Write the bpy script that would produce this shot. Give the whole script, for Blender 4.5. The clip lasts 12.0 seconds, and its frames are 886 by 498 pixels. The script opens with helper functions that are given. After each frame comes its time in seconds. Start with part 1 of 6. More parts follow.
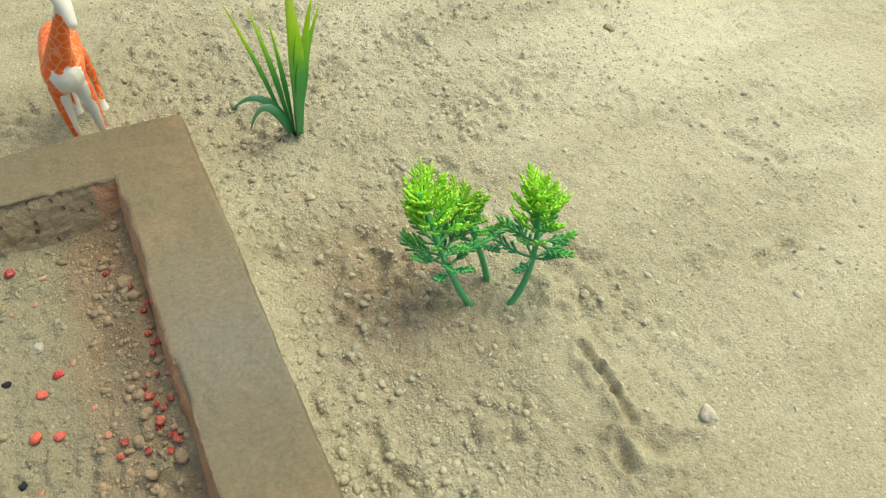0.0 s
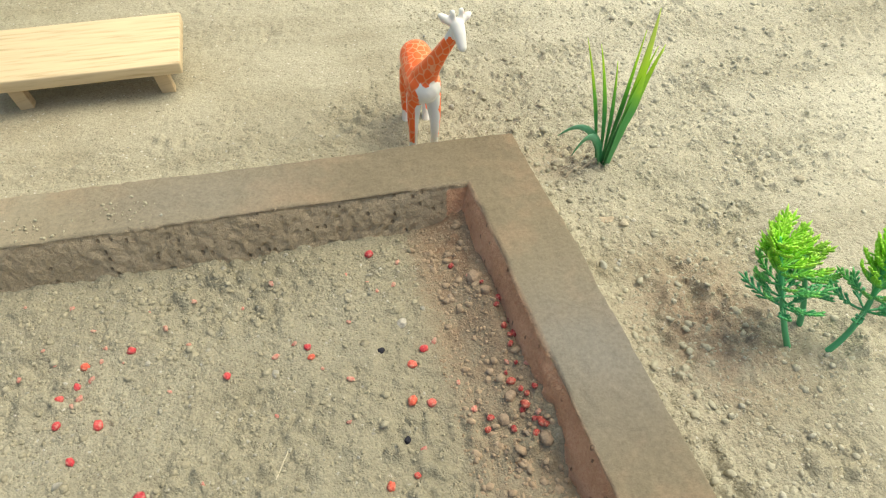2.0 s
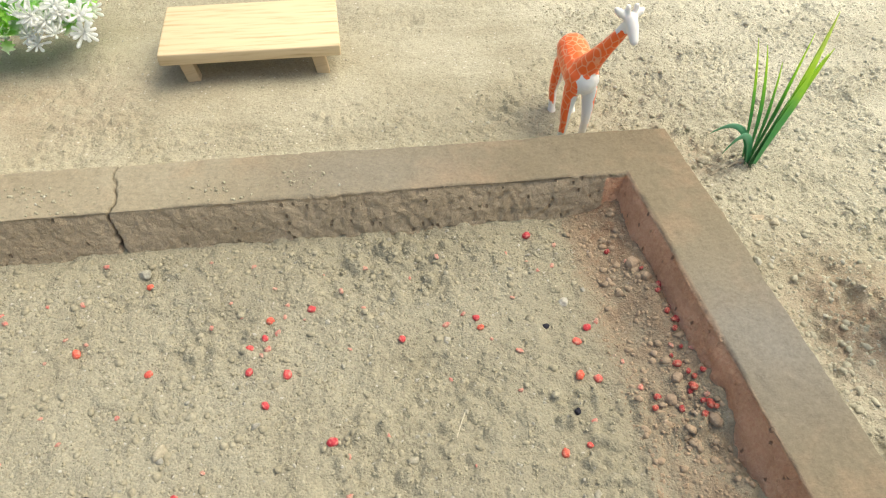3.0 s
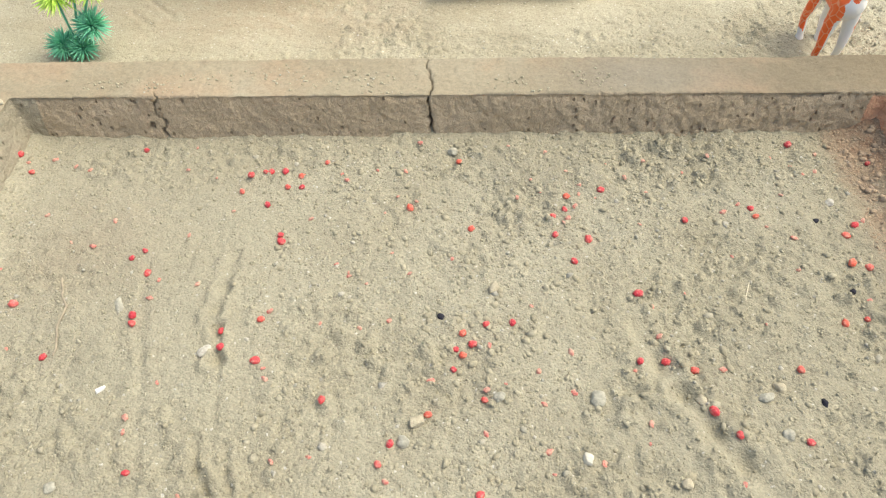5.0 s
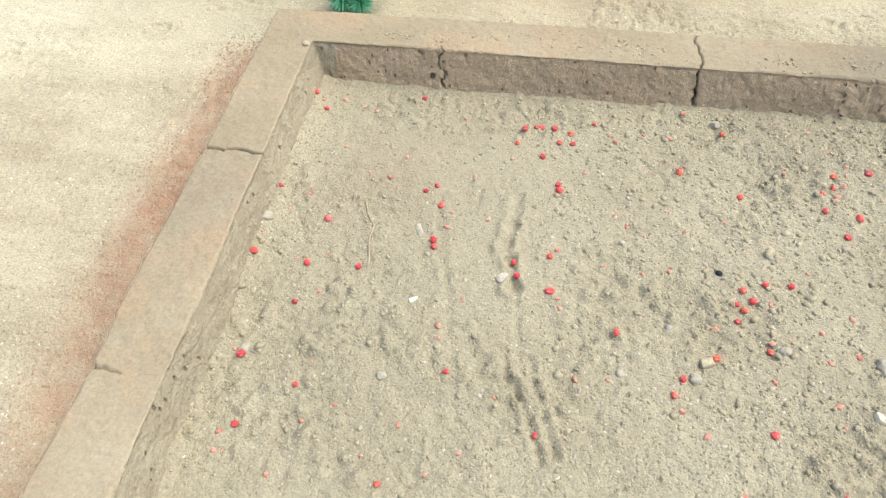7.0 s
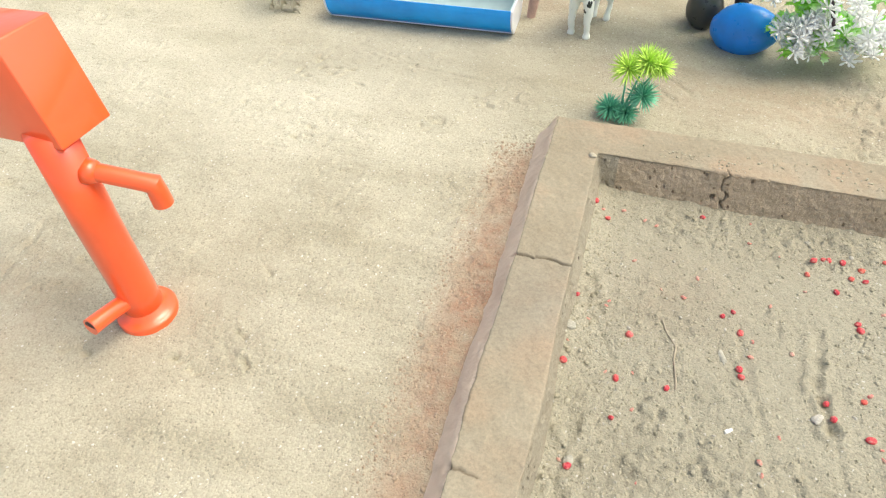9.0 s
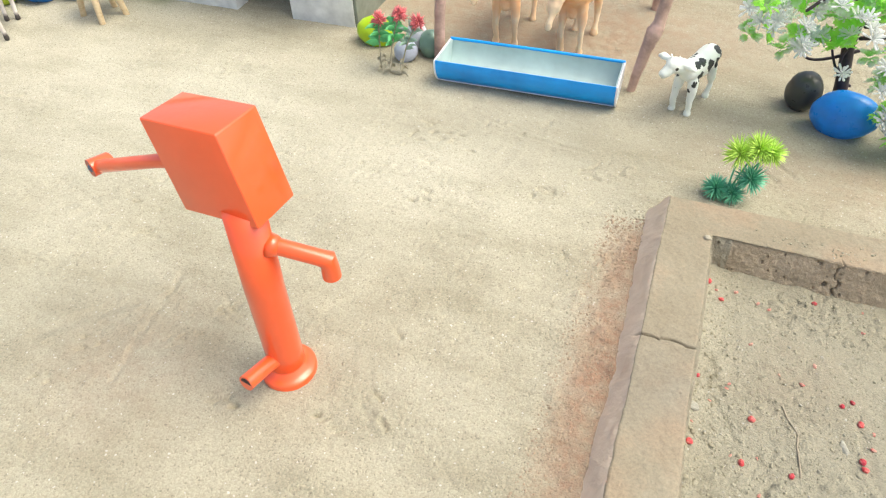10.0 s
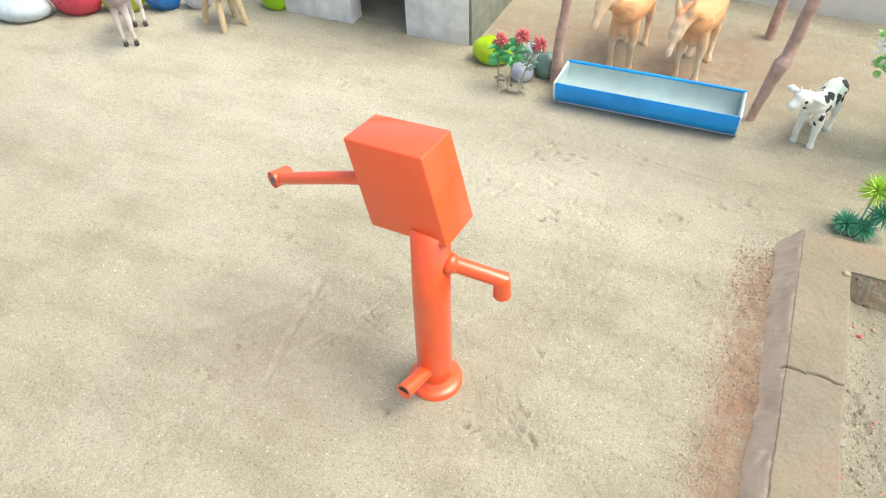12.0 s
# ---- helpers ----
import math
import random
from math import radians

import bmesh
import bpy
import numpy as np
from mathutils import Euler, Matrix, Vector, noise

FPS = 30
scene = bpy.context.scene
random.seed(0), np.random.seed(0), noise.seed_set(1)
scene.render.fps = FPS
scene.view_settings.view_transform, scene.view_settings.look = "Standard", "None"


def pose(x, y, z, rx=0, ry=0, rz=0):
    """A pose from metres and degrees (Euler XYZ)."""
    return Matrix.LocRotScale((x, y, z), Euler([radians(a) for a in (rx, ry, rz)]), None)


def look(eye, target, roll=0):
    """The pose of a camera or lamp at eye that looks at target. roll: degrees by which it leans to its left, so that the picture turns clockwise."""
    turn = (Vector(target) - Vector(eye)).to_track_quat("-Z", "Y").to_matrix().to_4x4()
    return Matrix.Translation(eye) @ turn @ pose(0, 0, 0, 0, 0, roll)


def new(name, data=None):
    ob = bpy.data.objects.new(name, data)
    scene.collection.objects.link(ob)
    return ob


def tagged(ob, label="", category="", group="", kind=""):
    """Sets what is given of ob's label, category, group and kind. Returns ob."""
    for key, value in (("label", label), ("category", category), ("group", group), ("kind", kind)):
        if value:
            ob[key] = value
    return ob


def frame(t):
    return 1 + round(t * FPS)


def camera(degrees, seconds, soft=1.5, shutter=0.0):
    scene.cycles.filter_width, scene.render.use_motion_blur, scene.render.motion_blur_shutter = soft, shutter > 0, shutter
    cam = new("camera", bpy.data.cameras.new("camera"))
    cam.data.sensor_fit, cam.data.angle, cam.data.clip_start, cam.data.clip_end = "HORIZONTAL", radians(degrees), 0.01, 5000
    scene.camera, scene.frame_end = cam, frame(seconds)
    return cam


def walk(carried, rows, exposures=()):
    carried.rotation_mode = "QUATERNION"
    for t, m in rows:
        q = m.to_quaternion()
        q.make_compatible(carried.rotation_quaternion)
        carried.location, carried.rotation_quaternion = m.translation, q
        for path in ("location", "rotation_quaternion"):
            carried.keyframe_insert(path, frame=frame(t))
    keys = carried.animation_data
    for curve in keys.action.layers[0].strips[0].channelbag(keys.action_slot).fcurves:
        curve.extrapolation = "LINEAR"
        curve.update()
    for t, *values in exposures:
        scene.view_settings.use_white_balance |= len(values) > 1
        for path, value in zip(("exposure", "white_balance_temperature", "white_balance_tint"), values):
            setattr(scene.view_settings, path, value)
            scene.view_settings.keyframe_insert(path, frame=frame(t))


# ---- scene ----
cam = camera(66.0, 12.0, 1.22)
PATH = [
    (0, (0.483, -0.226, 0.218), (1.043, 0.926, -1.317), 2.3),
    (0.5, (0.463, -0.225, 0.224), (0.975, 0.965, -1.3), 1.9),
    (1, (0.438, -0.219, 0.227), (0.896, 1.008, -1.285), 1.9),
    (1.5, (0.41, -0.214, 0.233), (0.803, 1.061, -1.257), 1.6),
    (2, (0.38, -0.212, 0.235), (0.717, 1.069, -1.263), 2.2),
    (2.5, (0.353, -0.212, 0.236), (0.642, 1.087, -1.256), 2.5),
    (3, (0.323, -0.218, 0.236), (0.549, 1.092, -1.258), 2.3),
    (3.2, (0.312, -0.223, 0.236), (0.512, 1.088, -1.262), 2.0),
    (4.8, (0.23, -0.265, 0.244), (0.245, 0.999, -1.307), -0.3),
    (5, (0.223, -0.27, 0.243), (0.209, 0.981, -1.318), -0.8),
    (5.5, (0.201, -0.281, 0.244), (0.145, 0.958, -1.325), -1.2),
    (6, (0.178, -0.292, 0.246), (0.06, 0.939, -1.326), -1.7),
    (6.5, (0.157, -0.302, 0.248), (-0.013, 0.916, -1.329), -1.7),
    (6.7, (0.148, -0.306, 0.249), (-0.052, 0.91, -1.326), -2.1),
    (8.3, (0.063, -0.317, 0.262), (-0.342, 0.938, -1.242), -3.6),
    (8.5, (0.05, -0.319, 0.266), (-0.365, 0.939, -1.233), -3.2),
    (9, (0.019, -0.322, 0.289), (-0.453, 0.944, -1.186), -3.5),
    (9.5, (-0.007, -0.329, 0.302), (-0.522, 0.953, -1.144), -3.1),
    (10, (-0.036, -0.338, 0.323), (-0.596, 0.961, -1.091), -2.5),
    (10.5, (-0.054, -0.344, 0.334), (-0.645, 0.962, -1.06), -2.1),
    (11, (-0.067, -0.353, 0.339), (-0.687, 0.94, -1.056), -2.3),
    (11.5, (-0.08, -0.362, 0.339), (-0.721, 0.916, -1.06), -2.6),
    (12, (-0.093, -0.368, 0.339), (-0.758, 0.902, -1.055), -2.5),
]
EXPOSURES = [(0.0, 0.33, 7500, -9), (0.5, 0.35, 7800, -8), (1.5, 0.47, 7500, -5), (2.0, 0.56, 7150, -2), (2.5, 0.64, 7050, 2), (5.0, 0.86, 6700, 2), (5.5, 0.90, 6650, 4), (6.5, 0.94, 6500, 4), (8.5, 0.88, 6550, 4), (12.0, 0.78, 6400, 4)]
walk(cam, [(t, look(eye, target, roll)) for t, eye, target, roll in PATH], EXPOSURES)

# ---- daylight: a bright hazy sky ----
SUN_AZIMUTH, SUN_ELEVATION = 15.0, 62.0
world = bpy.data.worlds.new("day_sky")
scene.world = world
world.use_nodes = True
wn = world.node_tree
sky = wn.nodes.new("ShaderNodeTexSky")
sky.sky_type = "NISHITA"
sky.sun_disc = False
sky.sun_elevation = radians(SUN_ELEVATION)
sky.sun_rotation = radians(90.0 - SUN_AZIMUTH)
sky.air_density, sky.dust_density, sky.ozone_density = 0.8, 5.0, 0.3
wn.links.new(sky.outputs[0], wn.nodes["Background"].inputs[0])
wn.nodes["Background"].inputs[1].default_value = 0.15
sun = new("sun", bpy.data.lights.new("sun", "SUN"))
sun.data.energy = 1.12
sun.data.angle = radians(48.0)
sun.data.color = (1.0, 0.95, 0.86)
sun_way = Vector((math.cos(radians(SUN_AZIMUTH)) * math.cos(radians(SUN_ELEVATION)),
                  math.sin(radians(SUN_AZIMUTH)) * math.cos(radians(SUN_ELEVATION)), math.sin(radians(SUN_ELEVATION))))
sun.matrix_world = look(sun_way * 5, (0, 0, 0))

# ---- sizes ----
PEN_X0, PEN_X1, PEN_Y0, PEN_Y1 = 0.0, 0.448, -0.40, 0.007   # inner edges of the mud wall's top
WALL_W, WALL_H = 0.0315, 0.022


# ---- noise on arrays ----
def lattice(ix, iy, iz, seed):
    h = (ix.astype(np.uint32) * np.uint32(374761393) + iy.astype(np.uint32) * np.uint32(668265263)
         + iz.astype(np.uint32) * np.uint32(2147483647) + np.uint32(seed * 974711 + 12345))
    h = (h ^ (h >> np.uint32(13))) * np.uint32(1274126177)
    h = h ^ (h >> np.uint32(16))
    return (h & np.uint32(0xFFFF)).astype(np.float64) / 32767.5 - 1.0


def value_noise(x, y, z, freq, seed):
    """Smooth noise in -1..1 at points x, y, z (metres), freq cells a metre."""
    px, py, pz = x * freq + 4000.3, y * freq + 4000.7, z * freq + 4000.1
    ix, iy, iz = np.floor(px), np.floor(py), np.floor(pz)
    fx, fy, fz = px - ix, py - iy, pz - iz
    fx, fy, fz = (f * f * f * (f * (f * 6 - 15) + 10) for f in (fx, fy, fz))
    ix, iy, iz = ix.astype(np.int64), iy.astype(np.int64), iz.astype(np.int64)
    total = 0.0
    for dx in (0, 1):
        for dy in (0, 1):
            for dz in (0, 1):
                w = (fx if dx else 1 - fx) * (fy if dy else 1 - fy) * (fz if dz else 1 - fz)
                total = total + w * lattice(ix + dx, iy + dy, iz + dz, seed)
    return total


def flat_noise(x, y, freq, seed):
    return value_noise(x, y, np.zeros_like(x), freq, seed)


def smooth(a, b, v):
    t = np.clip((v - a) / (b - a), 0, 1)
    return t * t * (3 - 2 * t)


def blob(x, y, cx, cy, rx, ry):
    return np.exp(-((x - cx) / rx) ** 2 - ((y - cy) / ry) ** 2)


def segment_distance(x, y, ax, ay, bx, by):
    dx, dy = bx - ax, by - ay
    t = np.clip(((x - ax) * dx + (y - ay) * dy) / (dx * dx + dy * dy), 0, 1)
    return np.hypot(x - ax - t * dx, y - ay - t * dy)


# furrows and finger marks: a line of points, half width and depth (millimetres)
FURROW_LINES = (
    (((126, -78), (125, -96), (124, -108), (126, -118)), 2.4, 1.5),
    (((126, -118), (129, -131), (130, -134)), 2.2, 2.4),
    (((131, -137), (132, -150), (134, -162)), 1.2, 0.8),
    (((126, -164), (131, -178), (136, -185), (141, -196), (146, -210)), 1.5, 1.5),
    (((139, -168), (142, -178), (144, -185), (147, -193), (152, -207)), 1.6, 1.3),
    (((87, -83), (98, -130), (113, -200)), 2.0, 0.6),
    (((302, -117), (308, -135), (315, -149), (323, -164), (331, -176), (345, -196)), 4.2, 1.9),
    (((12, -89), (22, -108), (30, -121)), 1.3, 1.3),
    (((589, -126), (591, -137), (591, -147), (590, -159)), 1.7, 2.6),
    (((584, -130), (585, -142), (586, -150), (588, -161)), 1.9, -1.5),
    (((582, -164), (580, -173)), 1.6, 2.8),
    (((590, -164), (593, -171), (604, -174)), 3.4, 1.6),
    (((581, -160), (585, -167), (588, -174), (593, -178)), 2.2, -1.2),
    (((677, -120), (695, -119), (698, -123)), 1.5, 1.8),
    (((532, -46), (534, -60), (530, -68)), 4.8, 3.0),
    (((598, -92), (599, -108)), 4.2, 2.6),
    (((609, -84), (613, -94)), 3.0, 2.2),
    (((505, -125), (510, -145), (516, -165)), 2.6, 2.2),
    (((720, -53), (730, -77), (760, -87)), 4.0, 1.4),
    (((-158, -170), (-148, -176)), 1.2, 1.0),
    (((-275, -138), (-265, -131)), 1.8, 1.0),
)
FURROWS = [(ax / 1000, ay / 1000, bx / 1000, by / 1000, w / 1000, depth / 1000)
           for line, w, depth in FURROW_LINES for (ax, ay), (bx, by) in zip(line, line[1:])]


# a finger's swath through the pen and the wet-smoothed sand beside the plants: no lumps there
SWATHS = (((300, -110), (308, -135), (323, -164), (345, -196)), 6.0), (((586, -122), (588, -148), (586, -176)), 13.0)


def roughness_of(x, y):
    """How crumbly the soil is, 0 to 1."""
    r = 0.12 + 0.0 * x
    inside = smooth(-0.002, 0.004, x) * smooth(0.456, 0.45, x) * smooth(0.009, 0.005, y) * smooth(-0.415, -0.405, y)
    r = r + (0.34 + 0.20 * smooth(0.14, 0.30, x)) * inside + 0.20 * smooth(0.48, 0.53, x)
    r = r + 0.70 * blob(x, y, 0.53, -0.03, 0.06, 0.13) + 0.55 * blob(x, y, 0.60, 0.06, 0.09, 0.08)
    r = r + 0.55 * blob(x, y, 0.44, 0.10, 0.09, 0.05) + 0.35 * blob(x, y, 0.25, 0.06, 0.2, 0.03)
    r = r + 0.30 * blob(x, y, -0.05, -0.08, 0.02, 0.14) + 0.75 * blob(x, y, 0.515, -0.15, 0.028, 0.07)
    r = r + 0.5 * blob(x, y, 0.25, -0.02, 0.16, 0.02) + 0.25 * blob(x, y, -0.45, 0.10, 0.12, 0.06)
    r = r + 0.22 * blob(x, y, -0.170, -0.155, 0.035, 0.03) + 0.06 * blob(x, y, -0.30, -0.14, 0.05, 0.04) + 0.25 * blob(x, y, -0.06, 0.07, 0.05, 0.03)
    r = r + 0.5 * blob(x, y, 0.37, 0.075, 0.09, 0.03) + 0.35 * blob(x, y, 0.30, 0.26, 0.10, 0.04) + 0.4 * blob(x, y, 0.46, 0.20, 0.10, 0.05) + 0.4 * blob(x, y, 0.64, 0.16, 0.12, 0.07)
    r = r + 0.35 * blob(x, y, 0.16, 0.13, 0.06, 0.05) + 0.4 * blob(x, y, 0.35, 0.19, 0.04, 0.02)
    r = r + 0.24 * flat_noise(x, y, 14, 31) * smooth(-0.10, 0.0, x)
    for line, w in SWATHS:
        for (ax, ay), (bx, by) in zip(line, line[1:]):
            r = r * (1 - 0.9 * np.exp(-(segment_distance(x, y, ax / 1000, ay / 1000, bx / 1000, by / 1000) * 1000 / w) ** 2))
    return np.clip(r, 0.06, 1.0)


SCUFFS = []
scuff_rng = random.Random(12)
for _ in range(46):
    sx, sy, sq, sl = scuff_rng.uniform(-0.62, -0.07), scuff_rng.uniform(-0.30, 0.20), scuff_rng.uniform(0, 3.14), scuff_rng.uniform(0.003, 0.016)
    SCUFFS.append((sx, sy, sx + sl * math.cos(sq), sy + sl * math.sin(sq), scuff_rng.uniform(0.0008, 0.0016), scuff_rng.uniform(0.0005, 0.0012)))


# little groups of pits in the trodden sand (millimetres)
for mx, my in ((-236, -194), (-269, -134), (-267, -147), (-284, -168), (-227, 86), (-236, 65), (-211, 40), (-200, 1), (-369, -100), (-395, -61), (-347, -219), (-338, -187), (-203, 71), (-246, 20), (-170, -185), (-120, 30), (-96, 70)):
    for _ in range(7):
        sx, sy, sq = mx / 1000 + scuff_rng.gauss(0, 0.007), my / 1000 + scuff_rng.gauss(0, 0.006), scuff_rng.uniform(-0.2, 1.2)
        sl = scuff_rng.uniform(0.0015, 0.006)
        SCUFFS.append((sx, sy, sx + sl * math.cos(sq), sy + sl * math.sin(sq), scuff_rng.uniform(0.0008, 0.0014), scuff_rng.uniform(0.0010, 0.0022)))


# deeper pits and scratches
for ax, ay, bx, by, w, depth in ((-160, -171, -153, -176, 1.3, 2.4), (-147, -175, -142, -179, 1.6, 2.4), (-158, -161, -152, -164, 0.9, 1.8), (-165, -117, -158, -122, 1.0, 1.8),
                                 (-59, -156, -50, -155, 0.9, 1.6), (-278, -128, -264, -138, 1.0, 1.3), (-258, -124, -250, -121, 0.9, 1.2), (-113, -182, -98, -195, 0.9, 0.9),
                                 (-318, -120, -309, -168, 2.2, 0.8), (-309, -168, -300, -205, 2.2, 0.7), (-420, -150, -365, -130, 4.0, 0.8), (-370, -195, -330, -150, 4.0, 0.9), (-600, 10, -592, 13, 2.5, 2.0), (-330, -60, -268, -20, 1.4, 0.7), (-322, -78, -262, -44, 1.2, 0.6), (-268, -20, -214, -2, 1.3, 0.6), (-205, 118, -150, 96, 1.6, 0.8), (-150, 96, -96, 92, 1.6, 0.8), (-130, 132, -84, 120, 1.4, 0.9), (24, 118, 38, 104, 2.0, 1.2), (30, 134, 52, 112, 1.5, 1.0), (-265, -142, -255, -146, 1.0, 1.3)):
    SCUFFS.append((ax / 1000, ay / 1000, bx / 1000, by / 1000, w / 1000, depth / 1000))


def clods(x, y, freq, seed, high):
    """Rounded lumps with crisp feet, one in most cells of a jittered lattice."""
    px, py = x * freq + 4000.3, y * freq + 4000.7
    ix, iy = np.floor(px).astype(np.int64), np.floor(py).astype(np.int64)
    zero, top = np.zeros_like(ix), np.zeros_like(px)
    for dx in (-1, 0, 1):
        for dy in (-1, 0, 1):
            a, b = ix + dx, iy + dy
            u, v = lattice(a, b, zero, seed), lattice(a, b, zero + 1, seed)
            r = 0.12 + 0.38 * (0.5 + 0.5 * lattice(a, b, zero + 2, seed)) ** 1.5
            d = np.hypot(px - a - 0.5 - 0.42 * u, (py - b - 0.5 - 0.42 * v) * (1 + 0.35 * u)) / r
            top = np.maximum(top, r * np.sqrt(np.clip(1 - d * d, 0, 1)))
    return high * top


def ground_height(x, y):
    x, y = np.asarray(x, float), np.asarray(y, float)
    rough = roughness_of(x, y)
    inside = smooth(-0.002, 0.006, x) * smooth(0.472, 0.460, x) * smooth(0.010, 0.004, y) * smooth(-0.415, -0.405, y)
    z = 0.0022 * flat_noise(x, y, 7, 1) * (1 - 0.7 * inside) + 0.0007 * flat_noise(x, y, 26, 2)
    z = z + 0.0008 * flat_noise(x, y, 60, 3) * (0.1 + rough) + 0.0006 * flat_noise(x, y, 150, 14) * (0.15 + rough)
    z = z + (rough * smooth(0.05, 0.3, rough)) * (0.4 + 0.75 * smooth(-0.25, 0.5, flat_noise(x, y, 34, 35))) * (0.0006 * flat_noise(x, y, 95, 4) + clods(x, y, 125, 5, 0.0062) + clods(x, y, 230, 6, 0.0042) + clods(x, y, 400, 8, 0.0022) - 0.0020)
    u, v = 0.45 * x + 0.89 * y + 0.010 * flat_noise(x, y, 11, 21), 0.45 * y - 0.89 * x + 0.022 * flat_noise(x, y, 9, 22)
    brushed = smooth(0.05, 0.6, flat_noise(x, y, 8, 23)) * (1 - inside)
    z = z + 0.00035 * brushed * flat_noise(u * 0.16, v, 170, 24) + 0.0005 * flat_noise(x, y, 260, 25) * smooth(0.2, 0.7, flat_noise(x, y, 20, 26))
    z = z + 0.0018 * (1 - inside) * smooth(-0.5, -0.3, y) - 0.0004
    # a crumbled bank inside the right-hand wall and loose soil heaped in the corners
    z = z + inside * (0.0095 * smooth(0.424, 0.452, x) * (0.7 + 0.5 * flat_noise(x, y, 45, 7)))
    z = z + inside * (0.0004 * smooth(-0.012, 0.008, y) + 0.0030 * smooth(0.016, 0.0, x))
    # a shallow sweep along the outside of the left-hand wall
    outside = np.maximum(np.maximum(smooth(-0.012, -0.020, x), smooth(0.460, 0.468, x)), smooth(0.019, 0.027, y) + smooth(-0.42, -0.428, y))
    away = np.hypot(np.maximum(np.maximum(-0.033 - x, x - 0.481), 0), np.maximum(np.maximum(y - 0.040, -0.44 - y), 0))
    z = z + outside * (0.0080 - 0.0052 * (x < 0) - 0.002 * (x > 0.46)) * np.exp(-(away / np.where(x < 0, 0.027, 0.015)) ** 2) * (0.9 + 0.15 * flat_noise(x, y, 40, 27))
    # the trodden mound about the three feathery plants
    z = z + 0.0035 * blob(x, y, 0.560, -0.115, 0.045, 0.035) - 0.0030 * blob(x, y, 0.582, -0.085, 0.012, 0.010)
    z = z + 0.0024 * blob(x, y, 0.5675, -0.0985, 0.007, 0.004) - 0.0020 * blob(x, y, 0.5675, -0.0885, 0.006, 0.005) - 0.0018 * blob(x, y, 0.606, -0.078, 0.007, 0.008)
    z = z + 0.0028 * blob(x, y, 0.596, -0.094, 0.010, 0.014) - 0.0022 * blob(x, y, 0.545, 0.0, 0.02, 0.015)
    z = z - 0.0028 * blob(x, y, 0.435, 0.062, 0.02, 0.014) - 0.002 * blob(x, y, 0.495, 0.028, 0.016, 0.012)
    z = z + 0.0030 * blob(x, y, -0.21, -0.16, 0.06, 0.05)
    for ax, ay, bx, by, w, depth in (*FURROWS, *SCUFFS):
        reach = 5 * w
        near = np.nonzero((x > min(ax, bx) - reach) & (x < max(ax, bx) + reach) & (y > min(ay, by) - reach) & (y < max(ay, by) + reach))[0]
        if len(near):
            nx, ny = x[near], y[near]
            bent_x = nx + 0.0007 * flat_noise(nx, ny, 70, 11) + 0.0006 * flat_noise(nx, ny, 210, 12)
            d = segment_distance(bent_x, ny, ax, ay, bx, by) * (1 + 0.3 * flat_noise(nx, ny, 160, 9) + 0.3 * flat_noise(nx, ny, 420, 10))
            z[near] += (1.0 if w > 0.003 else 0.65 + 0.6 * smooth(-0.5, 0.5, flat_noise(nx, ny, 85, 13))) * -depth * np.exp(-(d / w) ** 2) + (0.5 if depth > 0.0 and w > 0.0014 else 0.0) * depth * np.exp(-((d - 1.9 * w) / (0.7 * w)) ** 2)
    return z


def ground_at(x, y):
    return float(ground_height(np.array([x]), np.array([y]))[0])


# ---- building helpers ----
def part(name, bm, material, parent=None, label="", shade=True):
    """One bmesh as one mesh object, under parent if one is given."""
    me = bpy.data.meshes.new(name)
    bm.normal_update()
    bm.to_mesh(me)
    bm.free()
    if shade:
        me.polygons.foreach_set("use_smooth", [True] * len(me.polygons))
    for m in (material if isinstance(material, (list, tuple)) else [material]):
        me.materials.append(m)
    ob = new(name, me)
    if parent:
        ob.parent = parent
    if label:
        tagged(ob, label)
    return ob


def thing(name, place, turn=0.0, label="", category="", group="", kind=""):
    """An empty at the base of a thing, which its parts hang from."""
    ob = new(name)
    ob.empty_display_size = 0.01
    ob.matrix_world = pose(*place, 0, 0, turn)
    return tagged(ob, label, category, group, kind)


def sharp(ob, degrees=35):
    """Creases where faces meet at more than that angle."""
    me = ob.data
    bm = bmesh.new()
    bm.from_mesh(me)
    for e in bm.edges:
        if len(e.link_faces) == 2 and e.calc_face_angle(0) > radians(degrees):
            e.smooth = False
    bm.to_mesh(me)
    bm.free()
    return ob


def grid_mesh(name, points, rows, columns, material, attributes=()):
    """A sheet from rows x columns of points (an array), smooth shaded."""
    me = bpy.data.meshes.new(name)
    i = np.arange((rows - 1) * (columns - 1))
    r, c = i // (columns - 1), i % (columns - 1)
    a = r * columns + c
    faces = np.stack([a, a + 1, a + columns + 1, a + columns], 1).astype(np.int32)
    me.vertices.add(len(points))
    me.vertices.foreach_set("co", np.ascontiguousarray(points, np.float32).ravel())
    me.loops.add(faces.size)
    me.loops.foreach_set("vertex_index", faces.ravel())
    me.polygons.add(len(faces))
    me.polygons.foreach_set("loop_start", np.arange(0, faces.size, 4, dtype=np.int32))
    me.polygons.foreach_set("use_smooth", np.ones(len(faces), bool))
    for key, values in attributes:
        me.attributes.new(key, "FLOAT", "POINT").data.foreach_set("value", np.ascontiguousarray(values, np.float32))
    me.update(calc_edges=True)
    me.materials.append(material)
    return new(name, me)


